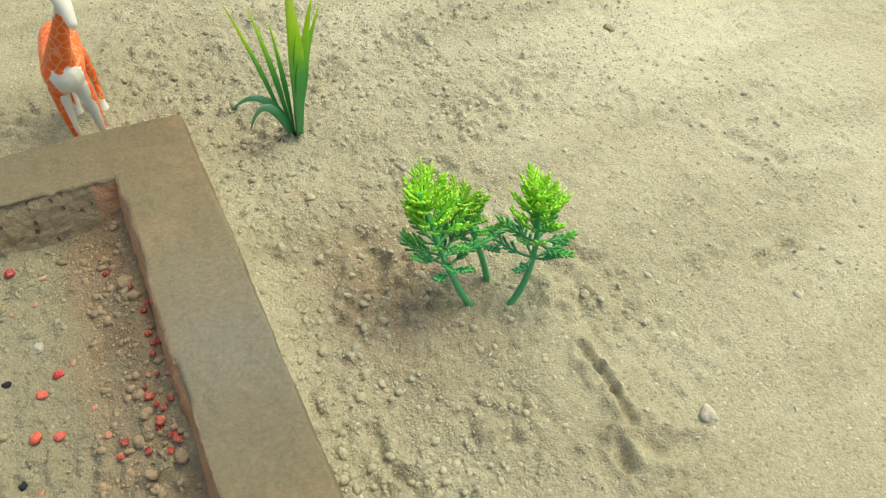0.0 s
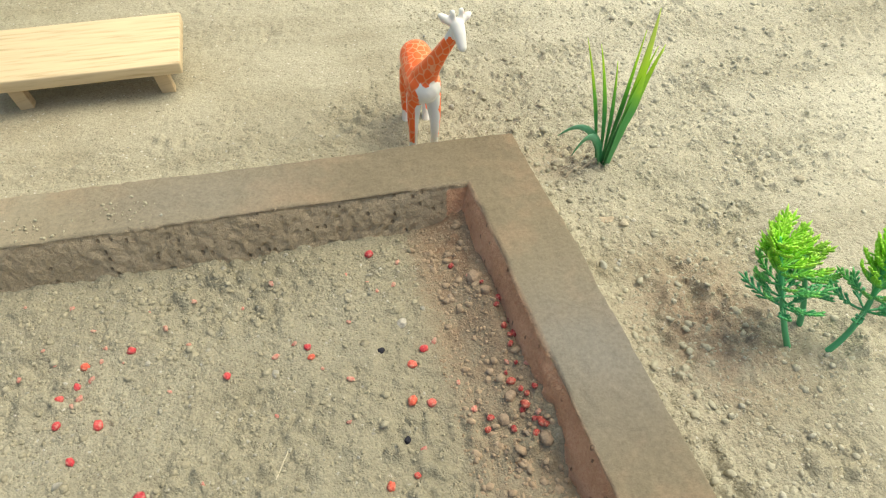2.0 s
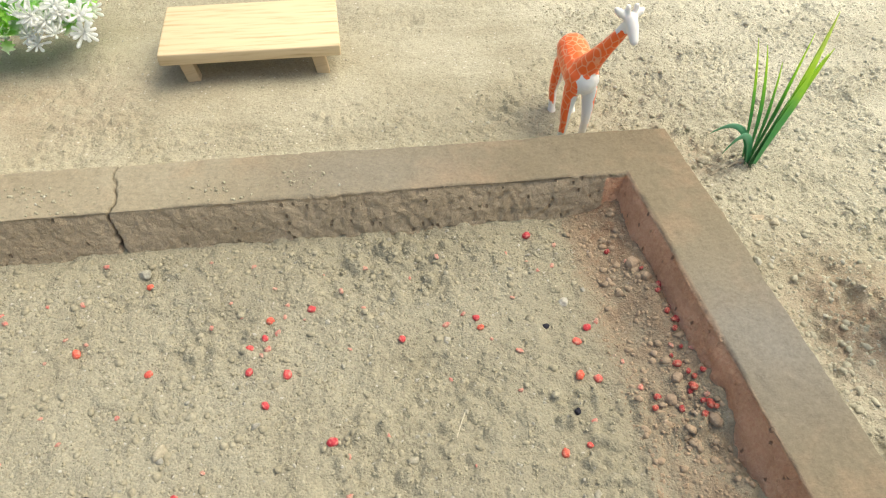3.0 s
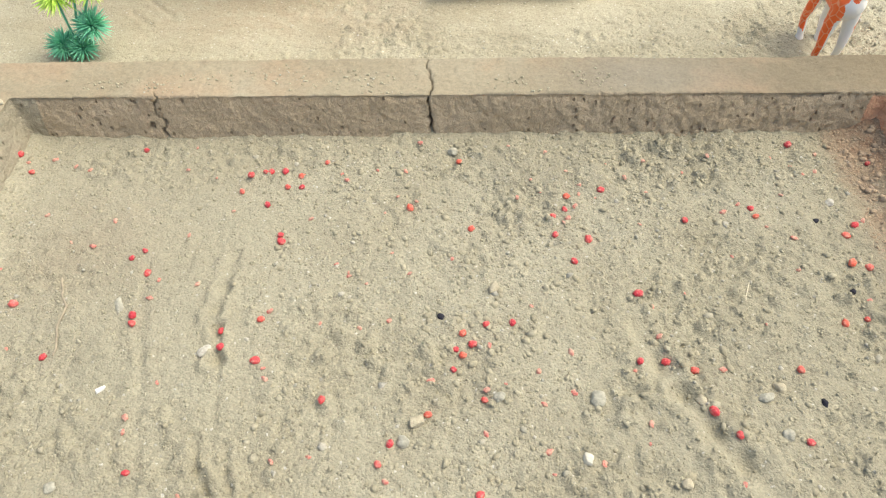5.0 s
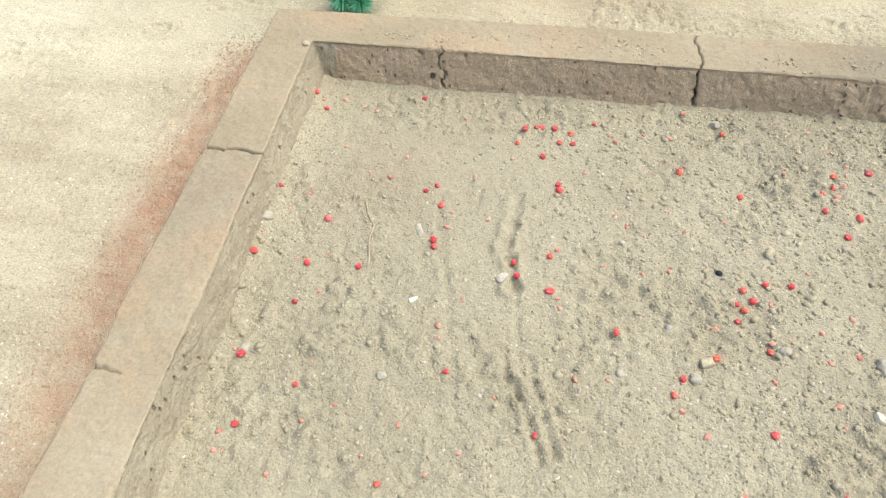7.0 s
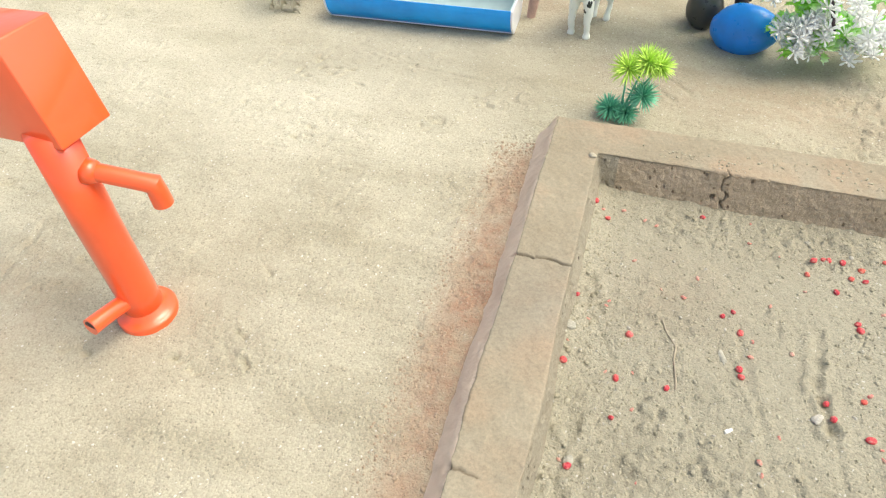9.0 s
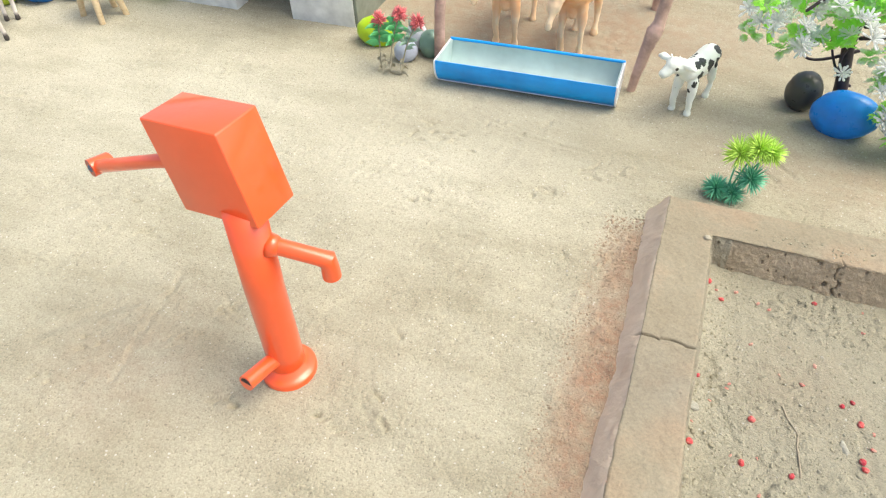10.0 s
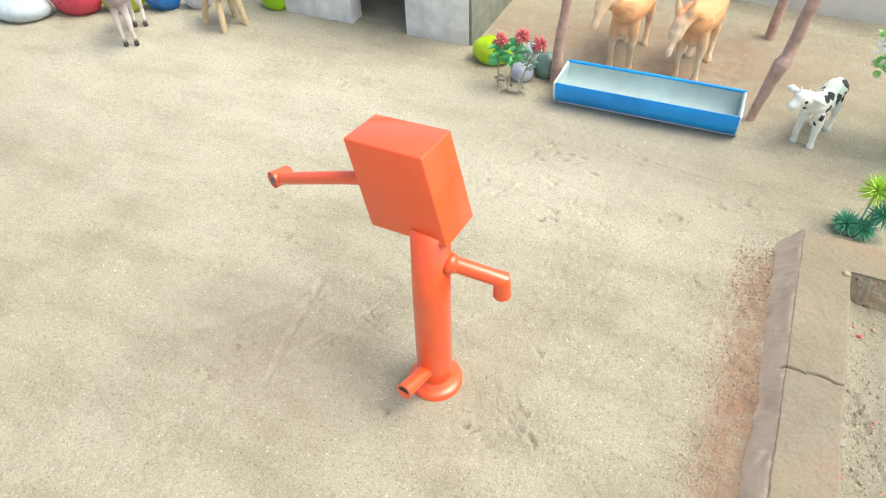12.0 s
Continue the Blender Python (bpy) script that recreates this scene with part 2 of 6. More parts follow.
def tube(bm, stations, sides=12, cap=True, flat=1.0, mat=0):
    """A tapering tube through stations (x, y, z, radius), with rounded ends."""
    pts = [Vector(s[:3]) for s in stations]
    rad = [s[3] for s in stations]
    n = len(pts)
    ways = [((pts[min(i + 1, n - 1)] - pts[max(i - 1, 0)]).normalized()) for i in range(n)]
    if cap:
        before, after = [], []
        for k in (0.98, 0.8, 0.45):
            before.append((pts[0] - ways[0] * rad[0] * k, rad[0] * math.sqrt(1 - k * k), ways[0]))
            after.insert(0, (pts[-1] + ways[-1] * rad[-1] * k, rad[-1] * math.sqrt(1 - k * k), ways[-1]))
        line = before + list(zip(pts, rad, ways)) + after
    else:
        line = list(zip(pts, rad, ways))
    up = Vector((0, 0, 1)) if abs(line[0][2].z) < 0.9 else Vector((1, 0, 0))
    rings = []
    for p, r, w in line:
        side = w.cross(up).normalized()
        up = side.cross(w).normalized()
        rings.append([bm.verts.new(p + side * (r * math.cos(2 * math.pi * k / sides)) + up * (r * flat * math.sin(2 * math.pi * k / sides)))
                      for k in range(sides)])
    for a, b in zip(rings, rings[1:]):
        for k in range(sides):
            bm.faces.new((a[k], a[(k + 1) % sides], b[(k + 1) % sides], b[k])).material_index = mat
    bm.faces.new(rings[0][::-1]).material_index = mat
    bm.faces.new(rings[-1]).material_index = mat
    return rings


def pipe_end(bm, centre, way, r_out, r_in):
    """A flat ring that closes a pipe's wall at its open end."""
    way = Vector(way).normalized()
    side = way.orthogonal().normalized()
    up = way.cross(side)
    rings = [[bm.verts.new(Vector(centre) + (side * math.cos(k * math.pi / 12) + up * math.sin(k * math.pi / 12)) * r) for k in range(24)] for r in (r_out, r_in)]
    for k in range(24):
        bm.faces.new((rings[0][k], rings[0][(k + 1) % 24], rings[1][(k + 1) % 24], rings[1][k]))


def curve_points(a, b, c, count):
    """Points of a quadratic arc from a over b to c."""
    a, b, c = Vector(a), Vector(b), Vector(c)
    return [a * (1 - t) ** 2 + b * 2 * t * (1 - t) + c * t * t for t in (k / (count - 1) for k in range(count))]


def rounded_box(bm, lo, hi, bevel=0.0008, segments=2, jitter=0.0, seed=0):
    made = bmesh.ops.create_cube(bm, size=1.0)
    rng = random.Random(seed)
    for v in made["verts"]:
        v.co = Vector([(lo[k] + hi[k]) / 2 + v.co[k] * (hi[k] - lo[k]) for k in range(3)])
        v.co += Vector([rng.uniform(-jitter, jitter) for _ in range(3)])
    edges = list({e for v in made["verts"] for e in v.link_edges})
    bmesh.ops.bevel(bm, geom=edges, offset=bevel, segments=segments, affect="EDGES", profile=0.5)


# ---- materials ----
def base_material(name, roughness=0.6, metallic=0.0, specular=0.5):
    m = bpy.data.materials.new(name)
    m.use_nodes = True
    b = m.node_tree.nodes["Principled BSDF"]
    b.inputs["Roughness"].default_value = roughness
    b.inputs["Metallic"].default_value = metallic
    b.inputs["Specular IOR Level"].default_value = specular
    return m, m.node_tree, b


def coords(nt, kind="Object"):
    return nt.nodes.new("ShaderNodeTexCoord").outputs[kind]


def noise_node(nt, vector, scale, detail=4.0, rough=0.6):
    n = nt.nodes.new("ShaderNodeTexNoise")
    n.inputs["Scale"].default_value = scale
    n.inputs["Detail"].default_value = detail
    n.inputs["Roughness"].default_value = rough
    nt.links.new(vector, n.inputs["Vector"])
    return n.outputs["Fac"]


def voronoi_node(nt, vector, scale, feature="F1", output="Distance"):
    n = nt.nodes.new("ShaderNodeTexVoronoi")
    n.feature = feature
    n.inputs["Scale"].default_value = scale
    nt.links.new(vector, n.inputs["Vector"])
    return n.outputs[output]


def ramp(nt, fac, stops):
    n = nt.nodes.new("ShaderNodeValToRGB")
    e = n.color_ramp.elements
    e[0].position, e[0].color = stops[0][0], (*stops[0][1], 1)
    e[1].position, e[1].color = stops[-1][0], (*stops[-1][1], 1)
    for p, c in stops[1:-1]:
        e.new(p).color = (*c, 1)
    nt.links.new(fac, n.inputs[0])
    return n.outputs[0]


def mix(nt, fac, a, b, blend="MIX"):
    n = nt.nodes.new("ShaderNodeMix")
    n.data_type, n.blend_type = "RGBA", blend
    for value, socket in ((fac, n.inputs["Factor"]), (a, n.inputs["A"]), (b, n.inputs["B"])):
        if isinstance(value, bpy.types.NodeSocket):
            nt.links.new(value, socket)
        else:
            socket.default_value = value if isinstance(value, float) else (*value, 1)
    return n.outputs["Result"]


def maths(nt, op, a, b=0.0, c=0.0):
    n = nt.nodes.new("ShaderNodeMath")
    n.operation = op
    for value, socket in zip((a, b, c), n.inputs):
        if isinstance(value, bpy.types.NodeSocket):
            nt.links.new(value, socket)
        else:
            socket.default_value = value
    return n.outputs[0]


def bump(nt, b, height, distance, strength=1.0):
    n = nt.nodes.new("ShaderNodeBump")
    if isinstance(strength, float):
        n.inputs["Strength"].default_value = strength
    else:
        nt.links.new(strength, n.inputs["Strength"])
    n.inputs["Distance"].default_value = distance
    nt.links.new(height, n.inputs["Height"])
    nt.links.new(n.outputs[0], b.inputs["Normal"])


def attribute(nt, name):
    n = nt.nodes.new("ShaderNodeAttribute")
    n.attribute_name = name
    return n.outputs["Fac"]


def sand_material():
    m, nt, b = base_material("sandy_soil", 0.95, specular=0.2)
    o = coords(nt)
    crumbly = attribute(nt, "crumbly")
    patches = ramp(nt, noise_node(nt, o, 18, 5), [(0.3, (0.318, 0.285, 0.200)), (0.5, (0.395, 0.364, 0.264)), (0.7, (0.445, 0.418, 0.312))])
    blotch = ramp(nt, noise_node(nt, o, 5.5, 4), [(0.35, (0.392, 0.355, 0.255)), (0.65, (0.470, 0.438, 0.338))])
    patches = mix(nt, 0.45, patches, blotch)
    # paler sand; on the right this colour stands in for brighter light
    patches = mix(nt, maths(nt, "MINIMUM", maths(nt, "MULTIPLY", attribute(nt, "pale_lit_soil"), 0.8), 1.0), patches, (0.66, 0.63, 0.50))
    # grains: rounded cells of three sizes, bent out of their lattice
    bend = nt.nodes.new("ShaderNodeTexNoise")
    bend.inputs["Scale"].default_value = 420
    bend.inputs["Detail"].default_value = 2
    nt.links.new(o, bend.inputs["Vector"])
    shift = nt.nodes.new("ShaderNodeVectorMath")
    shift.operation = "MULTIPLY_ADD"
    nt.links.new(bend.outputs["Color"], shift.inputs[0])
    shift.inputs[1].default_value = (0.0014, 0.0014, 0.0014)
    nt.links.new(o, shift.inputs[2])
    p = shift.outputs[0]
    small = maths(nt, "SUBTRACT", 0.9, voronoi_node(nt, p, 1150))
    middle = maths(nt, "SUBTRACT", 0.9, voronoi_node(nt, p, 520))
    lumpy = ramp(nt, noise_node(nt, o, 95, 4), [(0.42, (0, 0, 0)), (0.62, (1, 1, 1))])
    lump = noise_node(nt, o, 260, 5, 0.7)
    fine = noise_node(nt, o, 1500, 3, 0.7)
    # long swept streaks where the coarse grains lie bare
    turned = nt.nodes.new("ShaderNodeMapping")
    turned.inputs["Rotation"].default_value = (0, 0, radians(-68))
    turned.inputs["Scale"].default_value = (0.28, 1.0, 1.0)
    nt.links.new(o, turned.inputs[0])
    streak = ramp(nt, noise_node(nt, turned.outputs[0], 26, 5, 0.62), [(0.46, (0, 0, 0)), (0.66, (1, 1, 1))])
    streak = maths(nt, "MULTIPLY", streak, maths(nt, "SUBTRACT", 1.0, attribute(nt, "pen_soil")))
    # each grain a little lighter or darker, with pale quartz and dark grains among them
    split = nt.nodes.new("ShaderNodeSeparateColor")
    nt.links.new(voronoi_node(nt, p, 1150, "F1", "Color"), split.inputs[0])
    colour = mix(nt, 0.45, patches, ramp(nt, split.outputs[2], [(0.0, (0.34, 0.34, 0.34)), (1.0, (0.66, 0.66, 0.65))]), "OVERLAY")
    colour = mix(nt, 0.30, colour, ramp(nt, fine, [(0.3, (0.36, 0.36, 0.36)), (0.7, (0.64, 0.64, 0.64))]), "OVERLAY")
    colour = mix(nt, maths(nt, "MULTIPLY", maths(nt, "GREATER_THAN", split.outputs[0], 0.994), 0.6), colour, (0.76, 0.73, 0.66))
    colour = mix(nt, maths(nt, "MULTIPLY", maths(nt, "GREATER_THAN", split.outputs[1], 0.965), 0.5), colour, (0.17, 0.15, 0.11))
    colour = mix(nt, maths(nt, "MULTIPLY", streak, 0.75), colour, mix(nt, 1.0, colour, (0.80, 0.79, 0.755), "MULTIPLY"))
    red = maths(nt, "MULTIPLY", attribute(nt, "red_soil"), ramp(nt, noise_node(nt, o, 75, 6, 0.7), [(0.36, (0.35, 0.35, 0.35)), (0.60, (1, 1, 1))]))
    colour = mix(nt, red, colour, mix(nt, 0.6, (0.335, 0.215, 0.142), ramp(nt, fine, [(0.3, (0.33, 0.33, 0.33)), (0.7, (0.66, 0.66, 0.66))]), "OVERLAY"))
    colour = mix(nt, maths(nt, "MULTIPLY", attribute(nt, "pen_soil"), 0.74), colour, mix(nt, 1.0, colour, (0.70, 0.705, 0.70), "MULTIPLY"))
    # greyer soil in loose patches, and shade painted into the sand
    greyed = maths(nt, "MULTIPLY", attribute(nt, "grey_shade_soil"), maths(nt, "ADD", noise_node(nt, o, 45, 4), 0.3))
    colour = mix(nt, greyed, colour, (0.295, 0.272, 0.198))
    nt.links.new(colour, b.inputs["Base Color"])
    # little hollows in loose groups
    hollow = ramp(nt, voronoi_node(nt, o, 210), [(0.10, (1, 1, 1)), (0.26, (0, 0, 0))])
    group = ramp(nt, noise_node(nt, o, 38, 4), [(0.50, (0, 0, 0)), (0.60, (1, 1, 1))])
    h = maths(nt, "ADD", maths(nt, "MULTIPLY", small, 0.34), maths(nt, "MULTIPLY", maths(nt, "MULTIPLY", middle, lumpy), maths(nt, "ADD", 0.18, maths(nt, "MULTIPLY", crumbly, 0.7))))
    h = maths(nt, "ADD", h, maths(nt, "MULTIPLY", lump, maths(nt, "ADD", 0.62, maths(nt, "MULTIPLY", crumbly, 0.9))))
    h = maths(nt, "ADD", h, maths(nt, "MULTIPLY", fine, 0.22))
    h = maths(nt, "ADD", h, maths(nt, "MULTIPLY", streak, maths(nt, "MULTIPLY", maths(nt, "ADD", middle, lump), 0.42)))
    h = maths(nt, "SUBTRACT", h, maths(nt, "MULTIPLY", maths(nt, "MULTIPLY", hollow, group), 0.20))
    bump(nt, b, h, 0.0020, maths(nt, "ADD", 0.56, maths(nt, "MULTIPLY", crumbly, 0.15)))
    return m


def clod_material():
    m, nt, b = base_material("soil_crumbs", 0.95, specular=0.15)
    o = coords(nt)
    r = nt.nodes.new("ShaderNodeNewGeometry").outputs["Random Per Island"]
    colour = ramp(nt, r, [(0.0, (0.35, 0.32, 0.23)), (0.5, (0.395, 0.365, 0.265)), (0.92, (0.43, 0.40, 0.30)), (0.97, (0.37, 0.36, 0.31)), (1.0, (0.50, 0.47, 0.39))])
    colour = mix(nt, 0.6, colour, ramp(nt, noise_node(nt, o, 900, 3), [(0.3, (0.38, 0.38, 0.38)), (0.7, (0.62, 0.62, 0.62))]), "OVERLAY")
    # reddish soil along the pen's walls
    sep = nt.nodes.new("ShaderNodeSeparateXYZ")
    nt.links.new(o, sep.inputs[0])
    inner = maths(nt, "LESS_THAN", maths(nt, "ABSOLUTE", maths(nt, "SUBTRACT", sep.outputs["X"], 0.437)), 0.019)
    outer = maths(nt, "LESS_THAN", maths(nt, "ABSOLUTE", maths(nt, "ADD", sep.outputs["X"], 0.052)), 0.019)
    red = maths(nt, "MULTIPLY", maths(nt, "MAXIMUM", inner, outer), maths(nt, "LESS_THAN", sep.outputs["Y"], 0.03))
    colour = mix(nt, maths(nt, "MULTIPLY", red, 0.7), colour, (0.36, 0.25, 0.17))
    # browner within the pen
    within = maths(nt, "MULTIPLY", maths(nt, "LESS_THAN", maths(nt, "ABSOLUTE", maths(nt, "SUBTRACT", sep.outputs["X"], 0.21)), 0.21), maths(nt, "LESS_THAN", sep.outputs["Y"], 0.004))
    colour = mix(nt, maths(nt, "MULTIPLY", within, 0.6), colour, mix(nt, 1.0, colour, (0.80, 0.79, 0.77), "MULTIPLY"))
    # painted paler to the right of the pen, for the brighter light
    colour = mix(nt, ramp(nt, sep.outputs["X"], [(0.46, (0, 0, 0)), (0.62, (0.85, 0.85, 0.85))]), colour, (0.60, 0.57, 0.45))
    nt.links.new(colour, b.inputs["Base Color"])
    bump(nt, b, noise_node(nt, o, 800, 4), 0.0010, 0.6)
    return m


def mud_material():
    m, nt, b = base_material("dried_mud", 0.92, specular=0.2)
    o = coords(nt)
    face = attribute(nt, "inner_face")
    colour = ramp(nt, noise_node(nt, o, 14, 6, 0.65), [(0.30, (0.265, 0.222, 0.150)), (0.5, (0.305, 0.264, 0.185)), (0.70, (0.345, 0.306, 0.222))])
    # mud turns a darker brown towards the right-hand wall
    colour = mix(nt, maths(nt, "MULTIPLY", attribute(nt, "dark_mud"), 0.85), colour, (0.165, 0.133, 0.086))
    rust = ramp(nt, noise_node(nt, o, 24, 5), [(0.48, (0, 0, 0)), (0.68, (1, 1, 1))])
    colour = mix(nt, maths(nt, "MULTIPLY", rust, 0.5), colour, (0.36, 0.25, 0.16))
    grey = maths(nt, "MULTIPLY", attribute(nt, "grey_patch"), maths(nt, "ADD", noise_node(nt, o, 30, 4), 0.4))
    colour = mix(nt, grey, colour, (0.215, 0.198, 0.165))
    # inner faces: brown, tan and reddish mud, lightened in colour against their shade
    colour = mix(nt, maths(nt, "MULTIPLY", attribute(nt, "brown_lit_face"), 0.85), colour, ramp(nt, noise_node(nt, o, 40, 4), [(0.3, (0.47, 0.375, 0.255)), (0.7, (0.57, 0.46, 0.325))]))
    colour = mix(nt, maths(nt, "MULTIPLY", attribute(nt, "pale_lit_face"), 0.8), colour, ramp(nt, noise_node(nt, o, 45, 4), [(0.3, (0.36, 0.32, 0.235)), (0.7, (0.46, 0.42, 0.32))]))
    colour = mix(nt, maths(nt, "MULTIPLY", attribute(nt, "red_lit_face"), 0.95), colour, ramp(nt, noise_node(nt, o, 60, 5), [(0.3, (0.60, 0.33, 0.20)), (0.7, (0.78, 0.47, 0.31))]))
    fine = noise_node(nt, o, 620, 5, 0.75)
    colour = mix(nt, 0.7, colour, ramp(nt, fine, [(0.3, (0.36, 0.36, 0.36)), (0.7, (0.62, 0.62, 0.62))]), "OVERLAY")
    squash = nt.nodes.new("ShaderNodeMapping")
    squash.inputs["Scale"].default_value = (1.0, 1.0, 0.6)
    nt.links.new(o, squash.inputs[0])
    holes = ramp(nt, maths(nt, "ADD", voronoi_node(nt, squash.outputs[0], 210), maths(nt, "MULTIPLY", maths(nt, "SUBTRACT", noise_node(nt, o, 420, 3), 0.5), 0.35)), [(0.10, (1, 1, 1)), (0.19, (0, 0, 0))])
    some = maths(nt, "MULTIPLY", holes, maths(nt, "GREATER_THAN", noise_node(nt, o, 55, 2), maths(nt, "SUBTRACT", 0.54, maths(nt, "MULTIPLY", attribute(nt, "brown_lit_face"), 0.12))))
    # shade inside the pits, painted as dark colour
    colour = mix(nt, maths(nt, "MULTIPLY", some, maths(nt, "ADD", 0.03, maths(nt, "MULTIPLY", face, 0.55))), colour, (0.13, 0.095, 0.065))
    # pinkish outer left side, its colour lightened to offset the shade on it
    colour = mix(nt, maths(nt, "MULTIPLY", attribute(nt, "pink_lit_face"), 0.9), colour, ramp(nt, noise_node(nt, o, 70, 4), [(0.3, (0.70, 0.55, 0.40)), (0.7, (0.79, 0.64, 0.48))]))
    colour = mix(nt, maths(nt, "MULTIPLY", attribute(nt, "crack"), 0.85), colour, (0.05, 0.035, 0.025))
    nt.links.new(colour, b.inputs["Base Color"])
    h = maths(nt, "ADD", maths(nt, "MULTIPLY", fine, 0.5), maths(nt, "MULTIPLY", noise_node(nt, o, 210, 5, 0.7), maths(nt, "ADD", 0.4, face)))
    h = maths(nt, "SUBTRACT", h, maths(nt, "MULTIPLY", maths(nt, "MULTIPLY", some, maths(nt, "ADD", 0.25, face)), 0.9))
    bump(nt, b, h, 0.0024, maths(nt, "ADD", 0.45, maths(nt, "MULTIPLY", face, 0.5)))
    return m


def plain_material(name, colour, roughness=0.5, spread=0.08, scale=60, relief=0.0002, relief_scale=300, metallic=0.0, specular=0.5, coat=0.0, thin=0.0):
    """A surface of one colour with slight mottling and relief; thin lets light seep through."""
    m, nt, b = base_material(name, roughness, metallic, specular)
    o = coords(nt)
    lo, hi = tuple(c * (1 - spread) for c in colour), tuple(min(1, c * (1 + spread)) for c in colour)
    nt.links.new(ramp(nt, noise_node(nt, o, scale, 5), [(0.3, lo), (0.7, hi)]), b.inputs["Base Color"])
    if thin:
        seep = nt.nodes.new("ShaderNodeBsdfTranslucent")
        seep.inputs[0].default_value = (*hi, 1.0)
        both = nt.nodes.new("ShaderNodeMixShader")
        both.inputs[0].default_value = thin
        nt.links.new(b.outputs[0], both.inputs[1])
        nt.links.new(seep.outputs[0], both.inputs[2])
        nt.links.new(both.outputs[0], nt.nodes["Material Output"].inputs[0])
    nt.links.new(ramp(nt, noise_node(nt, o, scale * 1.7, 3), [(0.3, (roughness * 0.85,) * 3), (0.7, (min(1, roughness * 1.15),) * 3)]), b.inputs["Roughness"])
    b.inputs["Coat Weight"].default_value = coat
    bump(nt, b, noise_node(nt, o, relief_scale, 4), relief, 0.6)
    return m


def frosted_material(name, green, white, thin):
    """A thin plastic leaf, green at its clump's heart and frosted white at the tips."""
    m, nt, b = base_material(name, 0.5)
    o = coords(nt)
    far = nt.nodes.new("ShaderNodeVectorMath")
    far.operation = "LENGTH"
    nt.links.new(o, far.inputs[0])
    t = maths(nt, "ADD", maths(nt, "MULTIPLY", far.outputs["Value"], 70.0), maths(nt, "MULTIPLY", maths(nt, "SUBTRACT", noise_node(nt, o, 260, 3), 0.5), 0.5))
    colour = ramp(nt, t, [(0.45, green), (1.0, white)])
    nt.links.new(colour, b.inputs["Base Color"])
    seep = nt.nodes.new("ShaderNodeBsdfTranslucent")
    nt.links.new(colour, seep.inputs[0])
    both = nt.nodes.new("ShaderNodeMixShader")
    both.inputs[0].default_value = thin
    nt.links.new(b.outputs[0], both.inputs[1])
    nt.links.new(seep.outputs[0], both.inputs[2])
    nt.links.new(both.outputs[0], nt.nodes["Material Output"].inputs[0])
    bump(nt, b, noise_node(nt, o, 400, 3), 0.0002, 0.5)
    return m


def height_material(name, stops, z0, z1, roughness=0.45, streak=0.06, translucent=0.0):
    """A plastic leaf whose colour runs from its foot (z0) to its tip (z1)."""
    m, nt, b = base_material(name, roughness)
    o = coords(nt)
    sep = nt.nodes.new("ShaderNodeSeparateXYZ")
    nt.links.new(o, sep.inputs[0])
    t = maths(nt, "DIVIDE", maths(nt, "SUBTRACT", sep.outputs["Z"], z0), z1 - z0)
    t = maths(nt, "ADD", t, maths(nt, "MULTIPLY", maths(nt, "SUBTRACT", noise_node(nt, o, 120, 3), 0.5), streak * 4))
    colour = ramp(nt, t, stops)
    nt.links.new(colour, b.inputs["Base Color"])
    if translucent:
        b.inputs["Subsurface Weight"].default_value = translucent
        b.inputs["Subsurface Radius"].default_value = (0.002, 0.002, 0.001)
        b.inputs["Subsurface Scale"].default_value = 1.0
    bump(nt, b, noise_node(nt, o, 500, 2), 0.0002, 0.4)
    return m


def wood_material(name="pale_wood", light=(0.66, 0.52, 0.32), dark=(0.47, 0.33, 0.17)):
    m, nt, b = base_material(name, 0.55, specular=0.4)
    o = coords(nt)
    st = nt.nodes.new("ShaderNodeMapping")
    st.inputs["Scale"].default_value = (12, 150, 150)
    nt.links.new(o, st.inputs[0])
    grain = noise_node(nt, st.outputs[0], 2.2, 6, 0.6)
    colour = ramp(nt, grain, [(0.3, dark), (0.48, light), (0.75, tuple(min(1, c * 1.12) for c in light))])
    st2 = nt.nodes.new("ShaderNodeMapping")
    st2.inputs["Scale"].default_value = (25, 60, 60)
    nt.links.new(o, st2.inputs[0])
    knot = ramp(nt, noise_node(nt, st2.outputs[0], 1.0, 2), [(0.63, (0, 0, 0)), (0.75, (1, 1, 1))])
    colour = mix(nt, maths(nt, "MULTIPLY", knot, 0.35), colour, dark)
    nt.links.new(colour, b.inputs["Base Color"])
    bump(nt, b, grain, 0.0003, 0.5)
    return m


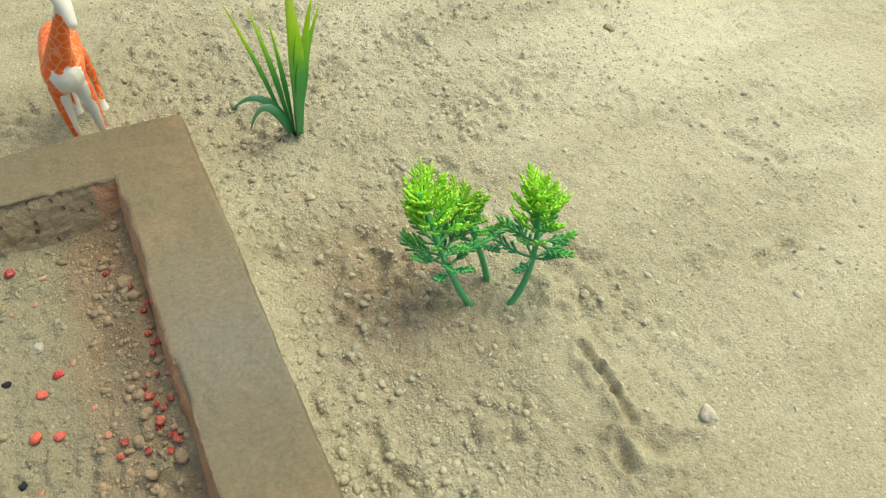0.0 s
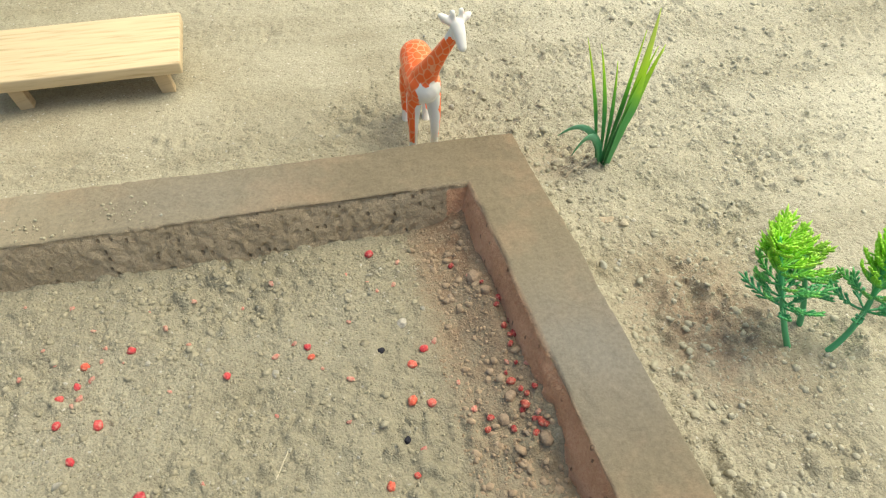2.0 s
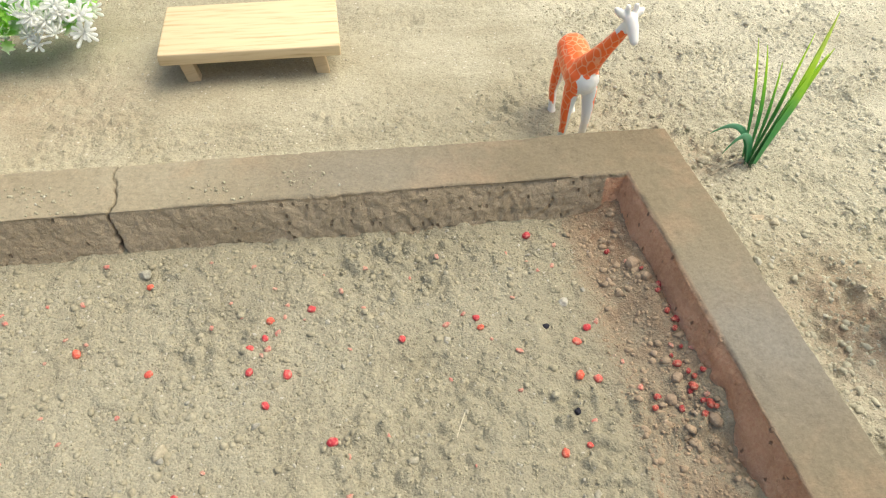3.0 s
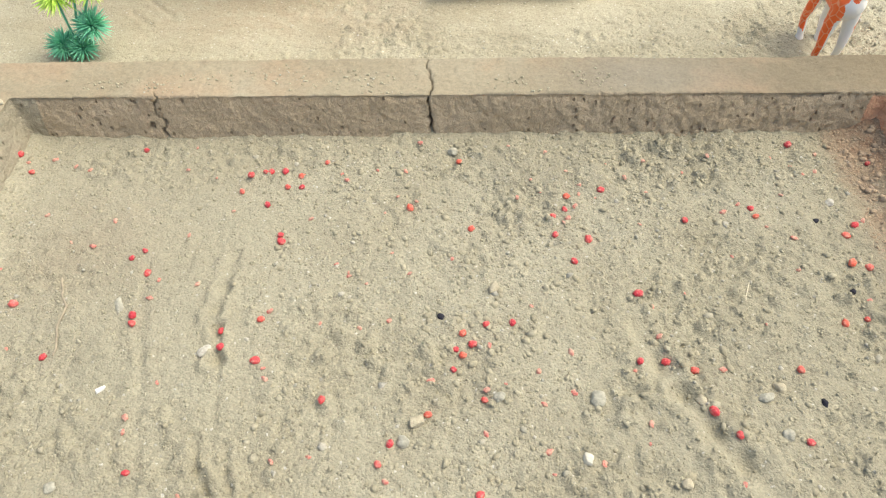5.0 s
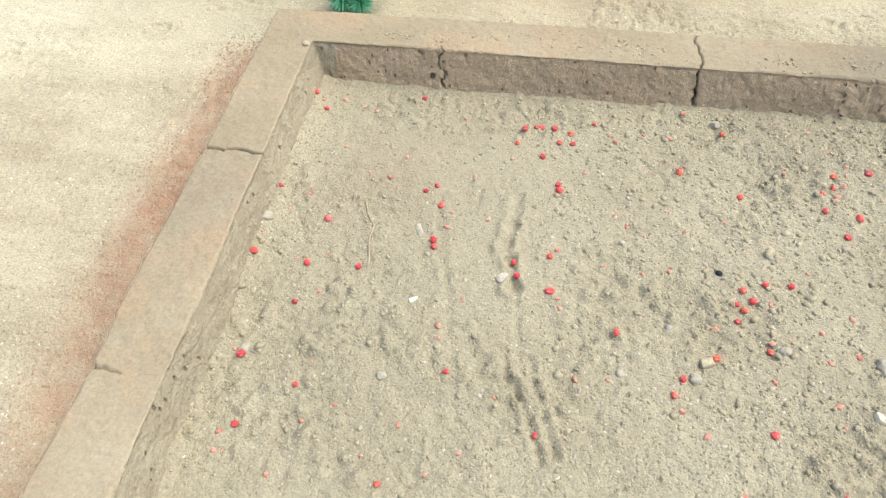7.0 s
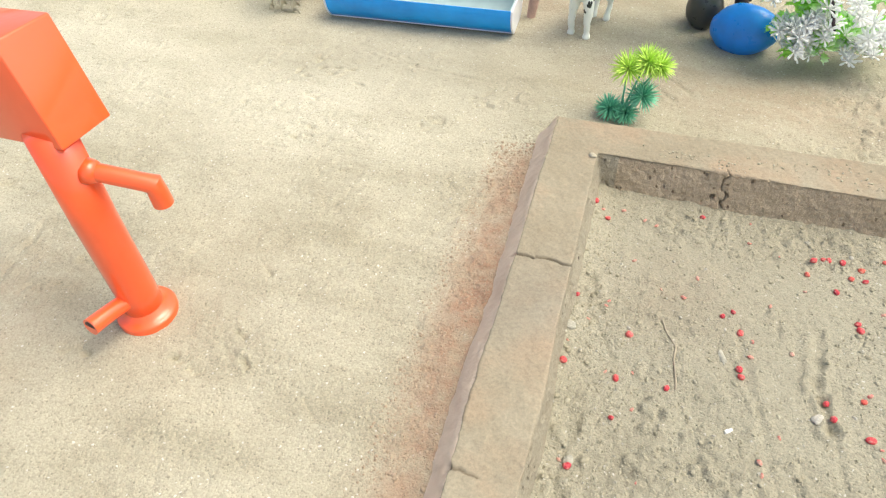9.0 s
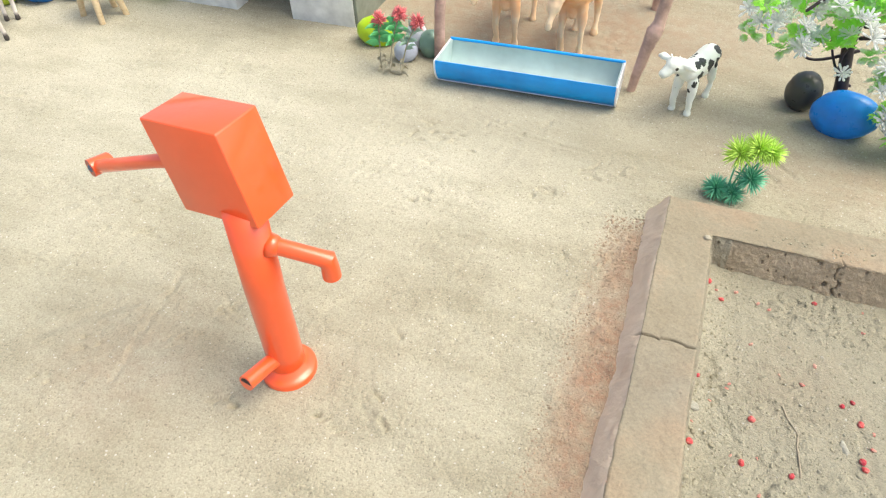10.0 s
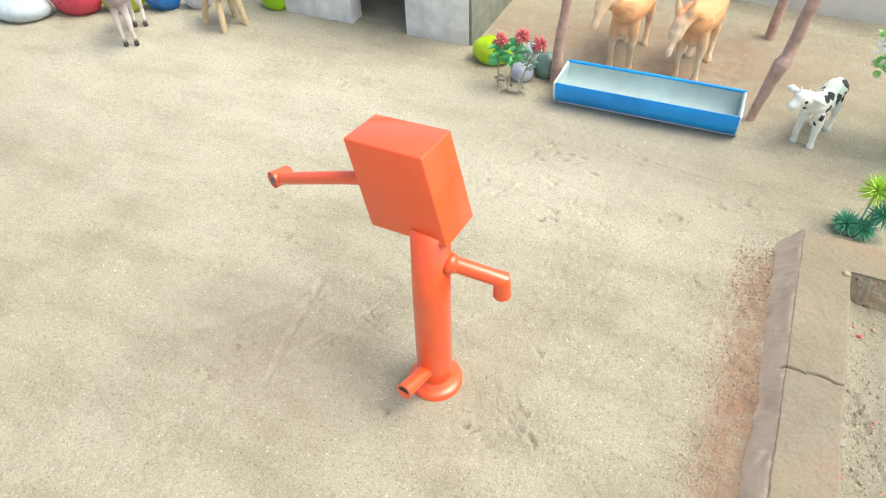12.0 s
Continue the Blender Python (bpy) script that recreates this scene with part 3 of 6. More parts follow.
def giraffe_material():
    m, nt, b = base_material("orange_patched_plastic", 0.4)
    o = coords(nt)
    w = nt.nodes.new("ShaderNodeMapping")
    w.inputs["Scale"].default_value = (1, 1, 0.8)
    nt.links.new(o, w.inputs[0])
    edge = voronoi_node(nt, w.outputs[0], 250, "DISTANCE_TO_EDGE", "Distance")
    orange = mix(nt, ramp(nt, edge, [(0.03, (0, 0, 0)), (0.075, (1, 1, 1))]), (0.92, 0.36, 0.19), (0.94, 0.15, 0.025))
    sep = nt.nodes.new("ShaderNodeSeparateXYZ")
    nt.links.new(o, sep.inputs[0])
    # the head, the hooves, the chest and the belly stay unpainted
    wob = maths(nt, "MULTIPLY", maths(nt, "SUBTRACT", noise_node(nt, o, 160, 2), 0.5), 0.012)
    z = maths(nt, "ADD", sep.outputs["Z"], wob)
    face = maths(nt, "MULTIPLY", maths(nt, "GREATER_THAN", sep.outputs["X"], 0.0232), maths(nt, "GREATER_THAN", sep.outputs["Z"], 0.062))
    head = maths(nt, "MAXIMUM", maths(nt, "GREATER_THAN", z, 0.0715), face)
    hoof = maths(nt, "LESS_THAN", z, 0.0085)
    front = maths(nt, "ADD", sep.outputs["X"], maths(nt, "MULTIPLY", maths(nt, "ABSOLUTE", maths(nt, "SUBTRACT", sep.outputs["Y"], 0.003)), -1.1))
    chest = maths(nt, "MULTIPLY", maths(nt, "GREATER_THAN", maths(nt, "ADD", front, wob), 0.0060), maths(nt, "LESS_THAN", z, 0.0445))
    side_y = maths(nt, "ABSOLUTE", sep.outputs["Y"])
    inner = maths(nt, "MULTIPLY", maths(nt, "LESS_THAN", side_y, 0.0052), maths(nt, "LESS_THAN", z, 0.031))
    bare = maths(nt, "MAXIMUM", maths(nt, "MAXIMUM", head, hoof), maths(nt, "MAXIMUM", chest, inner))
    nt.links.new(mix(nt, bare, orange, (0.80, 0.78, 0.74)), b.inputs["Base Color"])
    b.inputs["Subsurface Weight"].default_value = 0.1
    b.inputs["Subsurface Radius"].default_value = (0.002, 0.001, 0.001)
    b.inputs["Subsurface Scale"].default_value = 1.0
    return m


def patched_material(name, ground, patch, scale, limit, roughness=0.5, top=None, top_z=(0.04, 0.07), reach=0.0, eyes=(), eye=0.002, face_x=0.0):
    m, nt, b = base_material(name, roughness)
    o = coords(nt)
    if reach:
        wob = maths(nt, "MULTIPLY", maths(nt, "SUBTRACT", noise_node(nt, o, 190, 2), 0.5), 0.55)
        mask = ramp(nt, maths(nt, "ADD", voronoi_node(nt, o, scale), wob), [(limit, (1, 1, 1)), (limit + 0.03, (0, 0, 0))])
    else:
        mask = ramp(nt, noise_node(nt, o, scale, 1.5, 0.4), [(limit, (0, 0, 0)), (limit + 0.03, (1, 1, 1))])
    if reach:
        along = nt.nodes.new("ShaderNodeSeparateXYZ")
        nt.links.new(o, along.inputs[0])
        mask = mix(nt, maths(nt, "MULTIPLY", maths(nt, "LESS_THAN", along.outputs["X"], reach), maths(nt, "GREATER_THAN", along.outputs["Z"], 0.022)), (0.0, 0.0, 0.0), mask)
    colour = mix(nt, mask, ground, patch)
    if top:
        sep = nt.nodes.new("ShaderNodeSeparateXYZ")
        nt.links.new(o, sep.inputs[0])
        up = maths(nt, "ADD", maths(nt, "DIVIDE", maths(nt, "SUBTRACT", sep.outputs["Z"], top_z[0]), top_z[1] - top_z[0]), maths(nt, "SUBTRACT", noise_node(nt, o, 90, 3), 0.5))
        colour = mix(nt, ramp(nt, up, [(0.1, (0, 0, 0)), (0.9, (1, 1, 1))]), colour, top)
    if face_x:
        ahead = nt.nodes.new("ShaderNodeSeparateXYZ")
        nt.links.new(o, ahead.inputs[0])
        pale = ramp(nt, maths(nt, "ADD", maths(nt, "MULTIPLY", maths(nt, "SUBTRACT", ahead.outputs["X"], face_x), 60.0), noise_node(nt, o, 140, 3)), [(0.35, (0, 0, 0)), (0.75, (1, 1, 1))])
        colour = mix(nt, maths(nt, "MULTIPLY", pale, 0.75), colour, ground)
    for spot in eyes:
        d = nt.nodes.new("ShaderNodeVectorMath")
        d.operation = "DISTANCE"
        nt.links.new(o, d.inputs[0])
        d.inputs[1].default_value = spot
        colour = mix(nt, maths(nt, "LESS_THAN", d.outputs["Value"], eye), colour, (0.03, 0.02, 0.015))
    nt.links.new(colour, b.inputs["Base Color"])
    bump(nt, b, noise_node(nt, o, 400, 3), 0.0003, 0.4)
    return m


SAND, CLOD, MUD = sand_material(), clod_material(), mud_material()
ORANGE = plain_material("glossy_orange_paint", (0.95, 0.112, 0.022), 0.36, 0.04, 40, 0.00015, 130, specular=0.5, coat=0.9)
HOLE = plain_material("dark_pipe_bore", (0.04, 0.02, 0.015), 0.8)
METAL = plain_material("grey_metal_rod", (0.16, 0.18, 0.24), 0.5, metallic=0.5)
WOOD = wood_material()
LEG_WOOD = wood_material("tan_wood", (0.58, 0.44, 0.26), (0.42, 0.29, 0.15))
TWIG = plain_material("pinkish_brown_twig", (0.52, 0.35, 0.285), 0.8, 0.32, 95, 0.0009, 260)
BLUE_TIN = plain_material("glossy_blue_tin", (0.010, 0.335, 0.92), 0.36, 0.22, 26, 0.0002, 90, specular=0.5, coat=0.1)
TIN_INSIDE = plain_material("dull_silver_tin", (0.46, 0.58, 0.565), 0.5, 0.12, 35, 0.0002, 150, metallic=0.15)
WHITE_RIM = plain_material("white_plastic", (0.80, 0.81, 0.82), 0.4, 0.03)
CONCRETE = plain_material("pale_cement_render", (0.78, 0.79, 0.77), 0.9, 0.2, 45, 0.0009, 120, specular=0.2)
# shaded copy of the cement, for the house's right side
SHADED_CEMENT = plain_material("shaded_cement_render", (0.27, 0.29, 0.24), 0.9, 0.2, 60, 0.0009, 140, specular=0.2)
WHITEWASH = plain_material("whitewashed_plaster", (0.82, 0.80, 0.75), 0.85, 0.1, 25, 0.0008, 90, specular=0.2)
DARK_BARK = plain_material("dark_wrapped_stem", (0.045, 0.030, 0.035), 0.6, 0.4, 150, 0.0004, 400)
PINK = plain_material("coral_pink_petals", (0.86, 0.24, 0.25), 0.6, 0.3, 300, thin=0.3)
WHITE_PETAL = plain_material("white_plastic_petal", (0.97, 0.98, 0.96), 0.45, 0.02, thin=0.45)
LEAF = plain_material("light_green_plastic_leaf", (0.44, 0.78, 0.16), 0.5, 0.25, 120, thin=0.6)
PALE_LEAF = frosted_material("frosted_pale_green_leaf", (0.40, 0.74, 0.20), (0.93, 0.97, 0.90), 0.6)
DULL_LEAF = plain_material("sea_green_plastic_leaf", (0.20, 0.62, 0.26), 0.6, 0.3, 150, thin=0.35)
GREY_LEAF = plain_material("grey_green_plastic_leaf", (0.30, 0.44, 0.33), 0.6, 0.3, 150)
THIN_STEM = plain_material("olive_wire_stem", (0.37, 0.34, 0.24), 0.6)


# ---- ground: one sheet, fine where the things stand ----
def spread_axis(bands, reach):
    """Grid lines in bands of (start, step), then ever wider out to the horizon."""
    mid = np.concatenate([np.arange(a, b - step / 2, step) for (a, step), (b, _) in zip(bands, bands[1:])] + [np.array([bands[-1][0]])])
    out, d, away = 0.002, 0.0, []
    while d < reach:
        out *= 1.25
        d += out
        away.append(d)
    away = np.array(away)
    return np.concatenate([mid[0] - away[::-1], mid, mid[-1] + away])


def build_ground():
    xs = spread_axis(((-0.92, 0.0020), (-0.40, 0.00125), (-0.03, 0.00115), (0.66, 0.0018), (0.90, 0.0)), 400.0)
    ys = spread_axis(((-0.36, 0.0020), (-0.25, 0.00115), (0.11, 0.0019), (0.44, 0.0)), 400.0)
    gx, gy = np.meshgrid(xs, ys)
    x, y = gx.ravel(), gy.ravel()
    far = smooth(2.0, 0.8, np.hypot(x, y))
    z = ground_height(x, y) * far
    inside = smooth(-0.002, 0.006, x) * smooth(0.472, 0.460, x) * smooth(0.010, 0.004, y) * smooth(-0.415, -0.405, y)
    red = (1.4 * blob(x, y, -0.043, -0.09, 0.0175, 0.16) * smooth(0.03, 0.01, y) * (1 - inside) + 0.8 * blob(x, y, 0.535, -0.075, 0.030, 0.038)
           + 1.3 * inside * smooth(0.408, 0.438, x) + 1.3 * blob(x, y, -0.18, 0.285, 0.16, 0.075) + 0.4 * blob(x, y, 0.10, 0.12, 0.12, 0.04) + 0.35 * blob(x, y, -0.30, -0.19, 0.05, 0.05)
           + 0.4 * blob(x, y, 0.50, 0.035, 0.02, 0.015) + 0.35 * blob(x, y, 0.06, -0.07, 0.03, 0.03))
    # grey tone; by the right wall, plants and pump it paints their shade
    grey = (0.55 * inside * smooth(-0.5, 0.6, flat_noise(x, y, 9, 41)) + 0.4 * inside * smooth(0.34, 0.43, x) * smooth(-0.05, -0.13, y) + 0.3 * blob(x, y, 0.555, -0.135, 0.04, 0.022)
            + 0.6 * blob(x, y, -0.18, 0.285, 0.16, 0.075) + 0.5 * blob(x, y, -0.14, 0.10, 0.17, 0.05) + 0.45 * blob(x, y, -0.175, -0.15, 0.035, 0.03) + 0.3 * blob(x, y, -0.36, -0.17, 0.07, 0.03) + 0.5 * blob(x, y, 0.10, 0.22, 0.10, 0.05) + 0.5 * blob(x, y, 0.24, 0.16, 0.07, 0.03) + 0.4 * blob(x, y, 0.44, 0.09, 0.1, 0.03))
    ob = grid_mesh("ground", np.stack([x, y, z], 1), len(ys), len(xs), SAND, (("red_soil", np.clip(red, 0, 1)), ("grey_shade_soil", np.clip(grey, 0, 1)), ("pen_soil", inside), ("crumbly", roughness_of(x, y)), ("pale_lit_soil", np.clip(smooth(0.42, 0.78, x + 0.7 * y) * (1 - inside) * smooth(2.5, 0.9, np.hypot(x, y)) + 0.75 * blob(x, y, -0.50, 0.05, 0.25, 0.12) + 0.5 * blob(x, y, -0.16, 0.03, 0.08, 0.06), 0, 1.3) * (0.75 + 0.4 * flat_noise(x, y, 10, 42)))))
    return tagged(ob, "dry tan sandy soil, crumbly in places, with finger furrows", "ground", kind="structure")


build_ground()


# ---- the mud wall round the pen: one body, mitred at its corners ----
def crack_amount(x, y, z):
    """1 in the middle of a crack, 0 away from it."""
    wob = 0.0022 * value_noise(x, y, z, 130, 51) + 0.0012 * value_noise(x, y, z, 330, 52)
    far, left, right = y > PEN_Y1 - 0.006, x < 0.012, x > PEN_X1 - 0.008
    c = np.zeros_like(x)
    c = np.maximum(c, far * np.exp(-((x - 0.2135 - wob) / (0.00032 + 0.0006 * (z < 0.009))) ** 2))
    face = far * (y < PEN_Y1 + 0.004)
    c = np.maximum(c, 0.55 * face * np.exp(-((x - 0.074 - 2.4 * wob + 0.25 * (0.012 - z)) / (0.00035 + 0.0007 * (z < 0.008))) ** 2))
    c = np.maximum(c, 0.10 * face * np.exp(-((x - 0.312 - 2 * wob) / 0.0006) ** 2))
    c = np.maximum(c, left * (z > 0.018) * np.exp(-((y + 0.085 - 0.6 * wob - 0.0012 * (x > -0.018) + 0.12 * (x + 0.010) * (x > -0.010)) / 0.0005) ** 2))
    c = np.maximum(c, 0.5 * left * (x < -0.014) * (z > 0.018) * np.exp(-((y + 0.209 - wob + 0.15 * (x + 0.016)) / 0.0005) ** 2))
    c = np.maximum(c, 0.14 * right * np.exp(-((y + 0.069 - wob - 0.45 * (x - 0.468)) / 0.0004) ** 2))
    return c


def build_mud_wall():
    # profile: a = way outwards from the inner edge of the top, z, and the outward normal (na, nz)
    prof = []
    for z in np.linspace(-0.012, WALL_H - 0.0014, 34):
        prof.append((-0.0048 * (1 - (z + 0.002) / WALL_H), z, -1.0, 0.12, 1.0))
    for q in (15, 35, 55, 75):
        prof.append((0.0011 - 0.0011 * math.cos(radians(q)), WALL_H - 0.0012 + 0.0012 * math.sin(radians(q)), -math.cos(radians(q)), math.sin(radians(q)), 1 - q / 90))
    for a in np.linspace(0.0018, WALL_W - 0.0014, 28):
        prof.append((a, WALL_H, 0.0, 1.0, 0.0))
    for q in (20, 45, 70):
        prof.append((WALL_W - 0.0012 + 0.0012 * math.sin(radians(q)), WALL_H - 0.0012 + 0.0012 * math.cos(radians(q)), math.sin(radians(q)), math.cos(radians(q)), 0.0))
    for z in np.linspace(WALL_H - 0.0016, -0.010, 16):
        prof.append((WALL_W + 0.0020 * (WALL_H - z) / WALL_H, z, 0.97, 0.2, 0.0))
    prof = np.array(prof)
    near_left, near_right = ((PEN_X0 + 0.007, PEN_Y0), (-1, -1)), ((PEN_X1 + 0.026, PEN_Y0), (1, -1))
    corners = [near_left, ((PEN_X0, PEN_Y1), (-1, 1)), ((PEN_X1, PEN_Y1), (1, 1)), near_right, near_left]
    steps, sides = (680, 760, 430, 60), ((-1, 0), (0, 1), (1, 0), (0, -1))
    pts, nrm = [], []
    for k in range(4):
        (a, da), (b, db) = corners[k], corners[k + 1]
        n = np.array(sides[k], float)
        for t in np.linspace(0, 1, steps[k], endpoint=(k == 3)):
            pa = np.array(a) + prof[:, :1] * np.array(da)
            pb = np.array(b) + prof[:, :1] * np.array(db)
            p = pa + (pb - pa) * t
            pts.append(np.column_stack([p, prof[:, 1]]))
            nn = n
            if t == 0 and k:
                nn = (np.array(sides[k - 1]) + n) / 2.0
            nrm.append(np.column_stack([prof[:, 2:3] * nn, prof[:, 3]]))
    p, n = np.concatenate(pts), np.concatenate(nrm)
    face = np.tile(prof[:, 4], len(pts))
    x, y, z = p.T
    top = n[:, 2] > 0.9
    # the left-hand wall's outer side slopes down to a broad foot
    slope = (1 - face) * (z < WALL_H - 0.0008) * smooth(0.0, -0.030, x)
    x = x - 0.0105 * slope * np.clip((WALL_H - z) / WALL_H, 0, 1.5) ** 1.15
    p[:, 0] = x
    n = n + slope[:, None] * np.array([0.0, 0.0, 0.35])
    d = 0.0011 * value_noise(x, y, z, 22, 61) + 0.00035 * value_noise(x, y, z, 70, 62) + 0.00028 * value_noise(x, y, z, 260, 63) + 0.0002 * value_noise(x, y, z, 520, 60)
    # the inner faces are pitted, most of all at the far right
    gouge = smooth(0.27, 0.36, x) * (y > PEN_Y1 - 0.008)
    pit = np.clip(value_noise(x, y, z * 1.3, 360, 64) - 0.1, 0, 1) + 0.9 * np.clip(value_noise(x, y, z, 420, 65) - 0.2, 0, 1)
    d = d - face * (0.0006 + 0.0006 * gouge) * pit * np.where(x > PEN_X1 - 0.008, 0.45, 1.0)
    d = d - (~top) * (1 - face) * 0.0008 * np.abs(value_noise(x, y, z, 90, 66))
    # shallow dip in the left-hand wall's worn inner edge
    worn = smooth(0.15, 0.7, value_noise(x, y, z, 48, 69)) * np.exp(-((z - WALL_H) / 0.004) ** 2) * (face > 0.05)
    d = d - 0.0008 * worn
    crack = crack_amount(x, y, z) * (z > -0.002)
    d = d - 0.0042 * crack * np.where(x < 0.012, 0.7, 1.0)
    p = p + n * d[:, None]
    ob = grid_mesh("wall_mud", p, len(pts), len(prof), MUD, (("inner_face", face), ("dark_mud", smooth(0.20, 0.46, x) * (1 - face) * (0.85 + 0.3 * value_noise(x, y, z, 25, 58))), ("brown_lit_face", face * (x > 0.012)), ("pale_lit_face", face * (x < 0.012)), ("red_lit_face", face * (x > PEN_X1 - 0.010) * (y < PEN_Y1)), ("crack", crack), ("pink_lit_face", smooth(0.70, 0.92, n[:, 0] * -1.0) * (z < WALL_H - 0.0004) * (x < 0.0) * (1 - face)),
                    ("grey_patch", np.clip(blob(x, y, 0.470, -0.090, 0.05, 0.035) + 0.35 * blob(x, y, -0.018, -0.115, 0.03, 0.03) + 0.6 * blob(x, y, 0.33, 0.022, 0.05, 0.02), 0, 1))))
    return tagged(ob, "low dried-mud wall round the pen, cracked and worn", "wall", kind="structure")


build_mud_wall()


# ---- whitewashed wall along the back ----
def build_back_wall():
    bm = bmesh.new()
    rounded_box(bm, (-2.2, 0.425, -0.02), (1.6, 0.50, 0.10), 0.004, 2)
    return tagged(part("wall_back", bm, WHITEWASH), "low whitewashed plaster wall behind the yard", "wall", kind="structure")


sharp(build_back_wall())


# ---- the small house of grey cement ----
def build_house():
    h = thing("model_house", (-0.47, 0.2155, 0.0), 1.2, "small pale grey cement model house with an open doorway", "model house")
    # the thin slab on the right is added to darken that side like shade
    for lo, hi, name in (((-0.113, 0.0, -0.004), (-0.027, 0.022, 0.12), "front_wall"), ((0.039, 0.0, -0.004), (0.1095, 0.022, 0.12), "front_wall"),
                         ((-0.113, 0.0225, -0.004), (-0.095, 0.13, 0.12), "side_wall"), ((0.0947, 0.0225, -0.004), (0.1095, 0.13, 0.12), "side_wall"), ((0.1098, 0.0012, -0.004), (0.1132, 0.13, 0.1195), "side_shade_slab"),
                         ((-0.0945, 0.112, -0.004), (0.0944, 0.13, 0.12), "rear_wall"), ((-0.0265, 0.0, 0.10), (0.0385, 0.022, 0.12), "lintel"),
                         ((-0.125, -0.012, 0.1205), (0.125, 0.142, 0.128), "roof")):
        bm = bmesh.new()
        rounded_box(bm, lo, hi, 0.0012, 2, 0.0006, 3)
        sharp(part(name, bm, SHADED_CEMENT if name == "side_shade_slab" else CONCRETE, h, "added thin slab that paints the side wall's greenish shade" if name == "side_shade_slab" else ""))


build_house()


# ---- hand pump ----
def build_pump():
    px, py = -0.2075, -0.1645
    z0 = ground_at(px, py)
    OUT_X, OUT_Y, OUT_Z = -0.0048, -0.0285, 0.0285 - z0
    pump = thing("hand_pump", (px, py, z0), 0, "bright orange painted toy hand pump standing in the sand", "hand pump")
    bm = bmesh.new()
    tube(bm, [(-0.0010, 0, -0.006, 0.0101), (-0.0004, 0, 0.02, 0.0101), (0.0002, 0, 0.07, 0.0099), (0.0012, 0.001, 0.1190, 0.0096)], 40, cap=False)
    part("barrel", bm, ORANGE, pump)
    bm = bmesh.new()
    prev = None
    for r, z in ((0.0094, 0.0085), (0.0116, 0.0050), (0.0138, 0.0036), (0.0150, 0.0032), (0.0156, 0.0020), (0.0154, -0.004)):
        ring = [bm.verts.new((r * math.cos(2 * math.pi * k / 48) - 0.0005, r * math.sin(2 * math.pi * k / 48), z)) for k in range(48)]
        if prev:
            for k in range(48):
                bm.faces.new((prev[k], ring[k], ring[(k + 1) % 48], prev[(k + 1) % 48]))
        prev = ring
    part("base_flange", bm, ORANGE, pump)
    # the head box, whose sides lean over to the left and back
    bm = bmesh.new()
    rounded_box(bm, (-0.0208, -0.0138, -0.0016), (0.0208, 0.0138, 0.0405), 0.0009, 3, 0.0003, 5)
    for v in bm.verts:
        x, y, z = v.co
        v.co = Vector((x - 0.345 * z + 0.03 * y, y + 0.165 * z - 0.05 * x, z + 0.07 * x - 0.10 * y))
    head = sharp(part("head_box", bm, ORANGE, pump), 25)
    head.matrix_basis = pose(-0.0077, 0.0095, 0.1215 - z0)
    # upper spout with its elbow
    bm = bmesh.new()
    tube(bm, [(0.008, 0.002, 0.0985, 0.0042), (0.013, 0.003, 0.0978, 0.0041), (0.0310, 0.0075, 0.0925, 0.0041), (0.0348, 0.0087, 0.0913, 0.0047), (0.0350, 0.0088, 0.0875, 0.0044), (0.0350, 0.0090, 0.0800, 0.0046)], 24, cap=False)
    spout = sharp(part("spout", bm, ORANGE, pump), 50)
    bm = bmesh.new()
    tube(bm, [(0.0085, 0.0020, 0.0984, 0.0062), (0.0120, 0.0028, 0.0979, 0.0052), (0.0138, 0.0032, 0.0976, 0.0042)], 24, cap=False)
    part("collar", bm, ORANGE, spout)
    # lower outlet
    bm = bmesh.new()
    tube(bm, [(-0.001, -0.004, OUT_Z - 0.0055, 0.0046), (OUT_X * 0.6, OUT_Y * 0.6, OUT_Z - 0.0020, 0.0044), (OUT_X, OUT_Y, OUT_Z, 0.0046)], 24, cap=False)
    pipe_end(bm, (OUT_X, OUT_Y, OUT_Z), (OUT_X, OUT_Y, 0.0042), 0.0046, 0.0034)
    outlet = sharp(part("outlet_pipe", bm, ORANGE, pump))
    bm = bmesh.new()
    tube(bm, [(OUT_X * 0.70, OUT_Y * 0.70, OUT_Z - 0.0013, 0.0034), (OUT_X, OUT_Y, OUT_Z, 0.0034)], 24, cap=False)
    part("bore", bm, HOLE, outlet, "dark open end of the outlet")
    # handle
    bm = bmesh.new()
    tube(bm, [(-0.020, 0.008, 0.1362, 0.0037), (-0.050, 0.0090, 0.1265, 0.0034), (-0.0955, 0.0125, 0.1090, 0.0034)], 20)
    handle = part("handle", bm, ORANGE, pump)
    bm = bmesh.new()
    tube(bm, [(-0.0932, 0.0205, 0.1086, 0.0034), (-0.0935, 0.0195, 0.1086, 0.0043), (-0.0972, 0.0098, 0.1092, 0.0047)], 20, cap=False)
    pipe_end(bm, (-0.0972, 0.0098, 0.1092), (-0.0037, -0.0097, 0.0006), 0.0047, 0.0026)
    knob = sharp(part("knob", bm, ORANGE, handle), 50)
    bm = bmesh.new()
    tube(bm, [(-0.0948, 0.0165, 0.1088, 0.0026), (-0.0966, 0.0112, 0.1092, 0.0026)], 16)
    part("rod_end", bm, METAL, knob, "grey metal rod end")


build_pump()


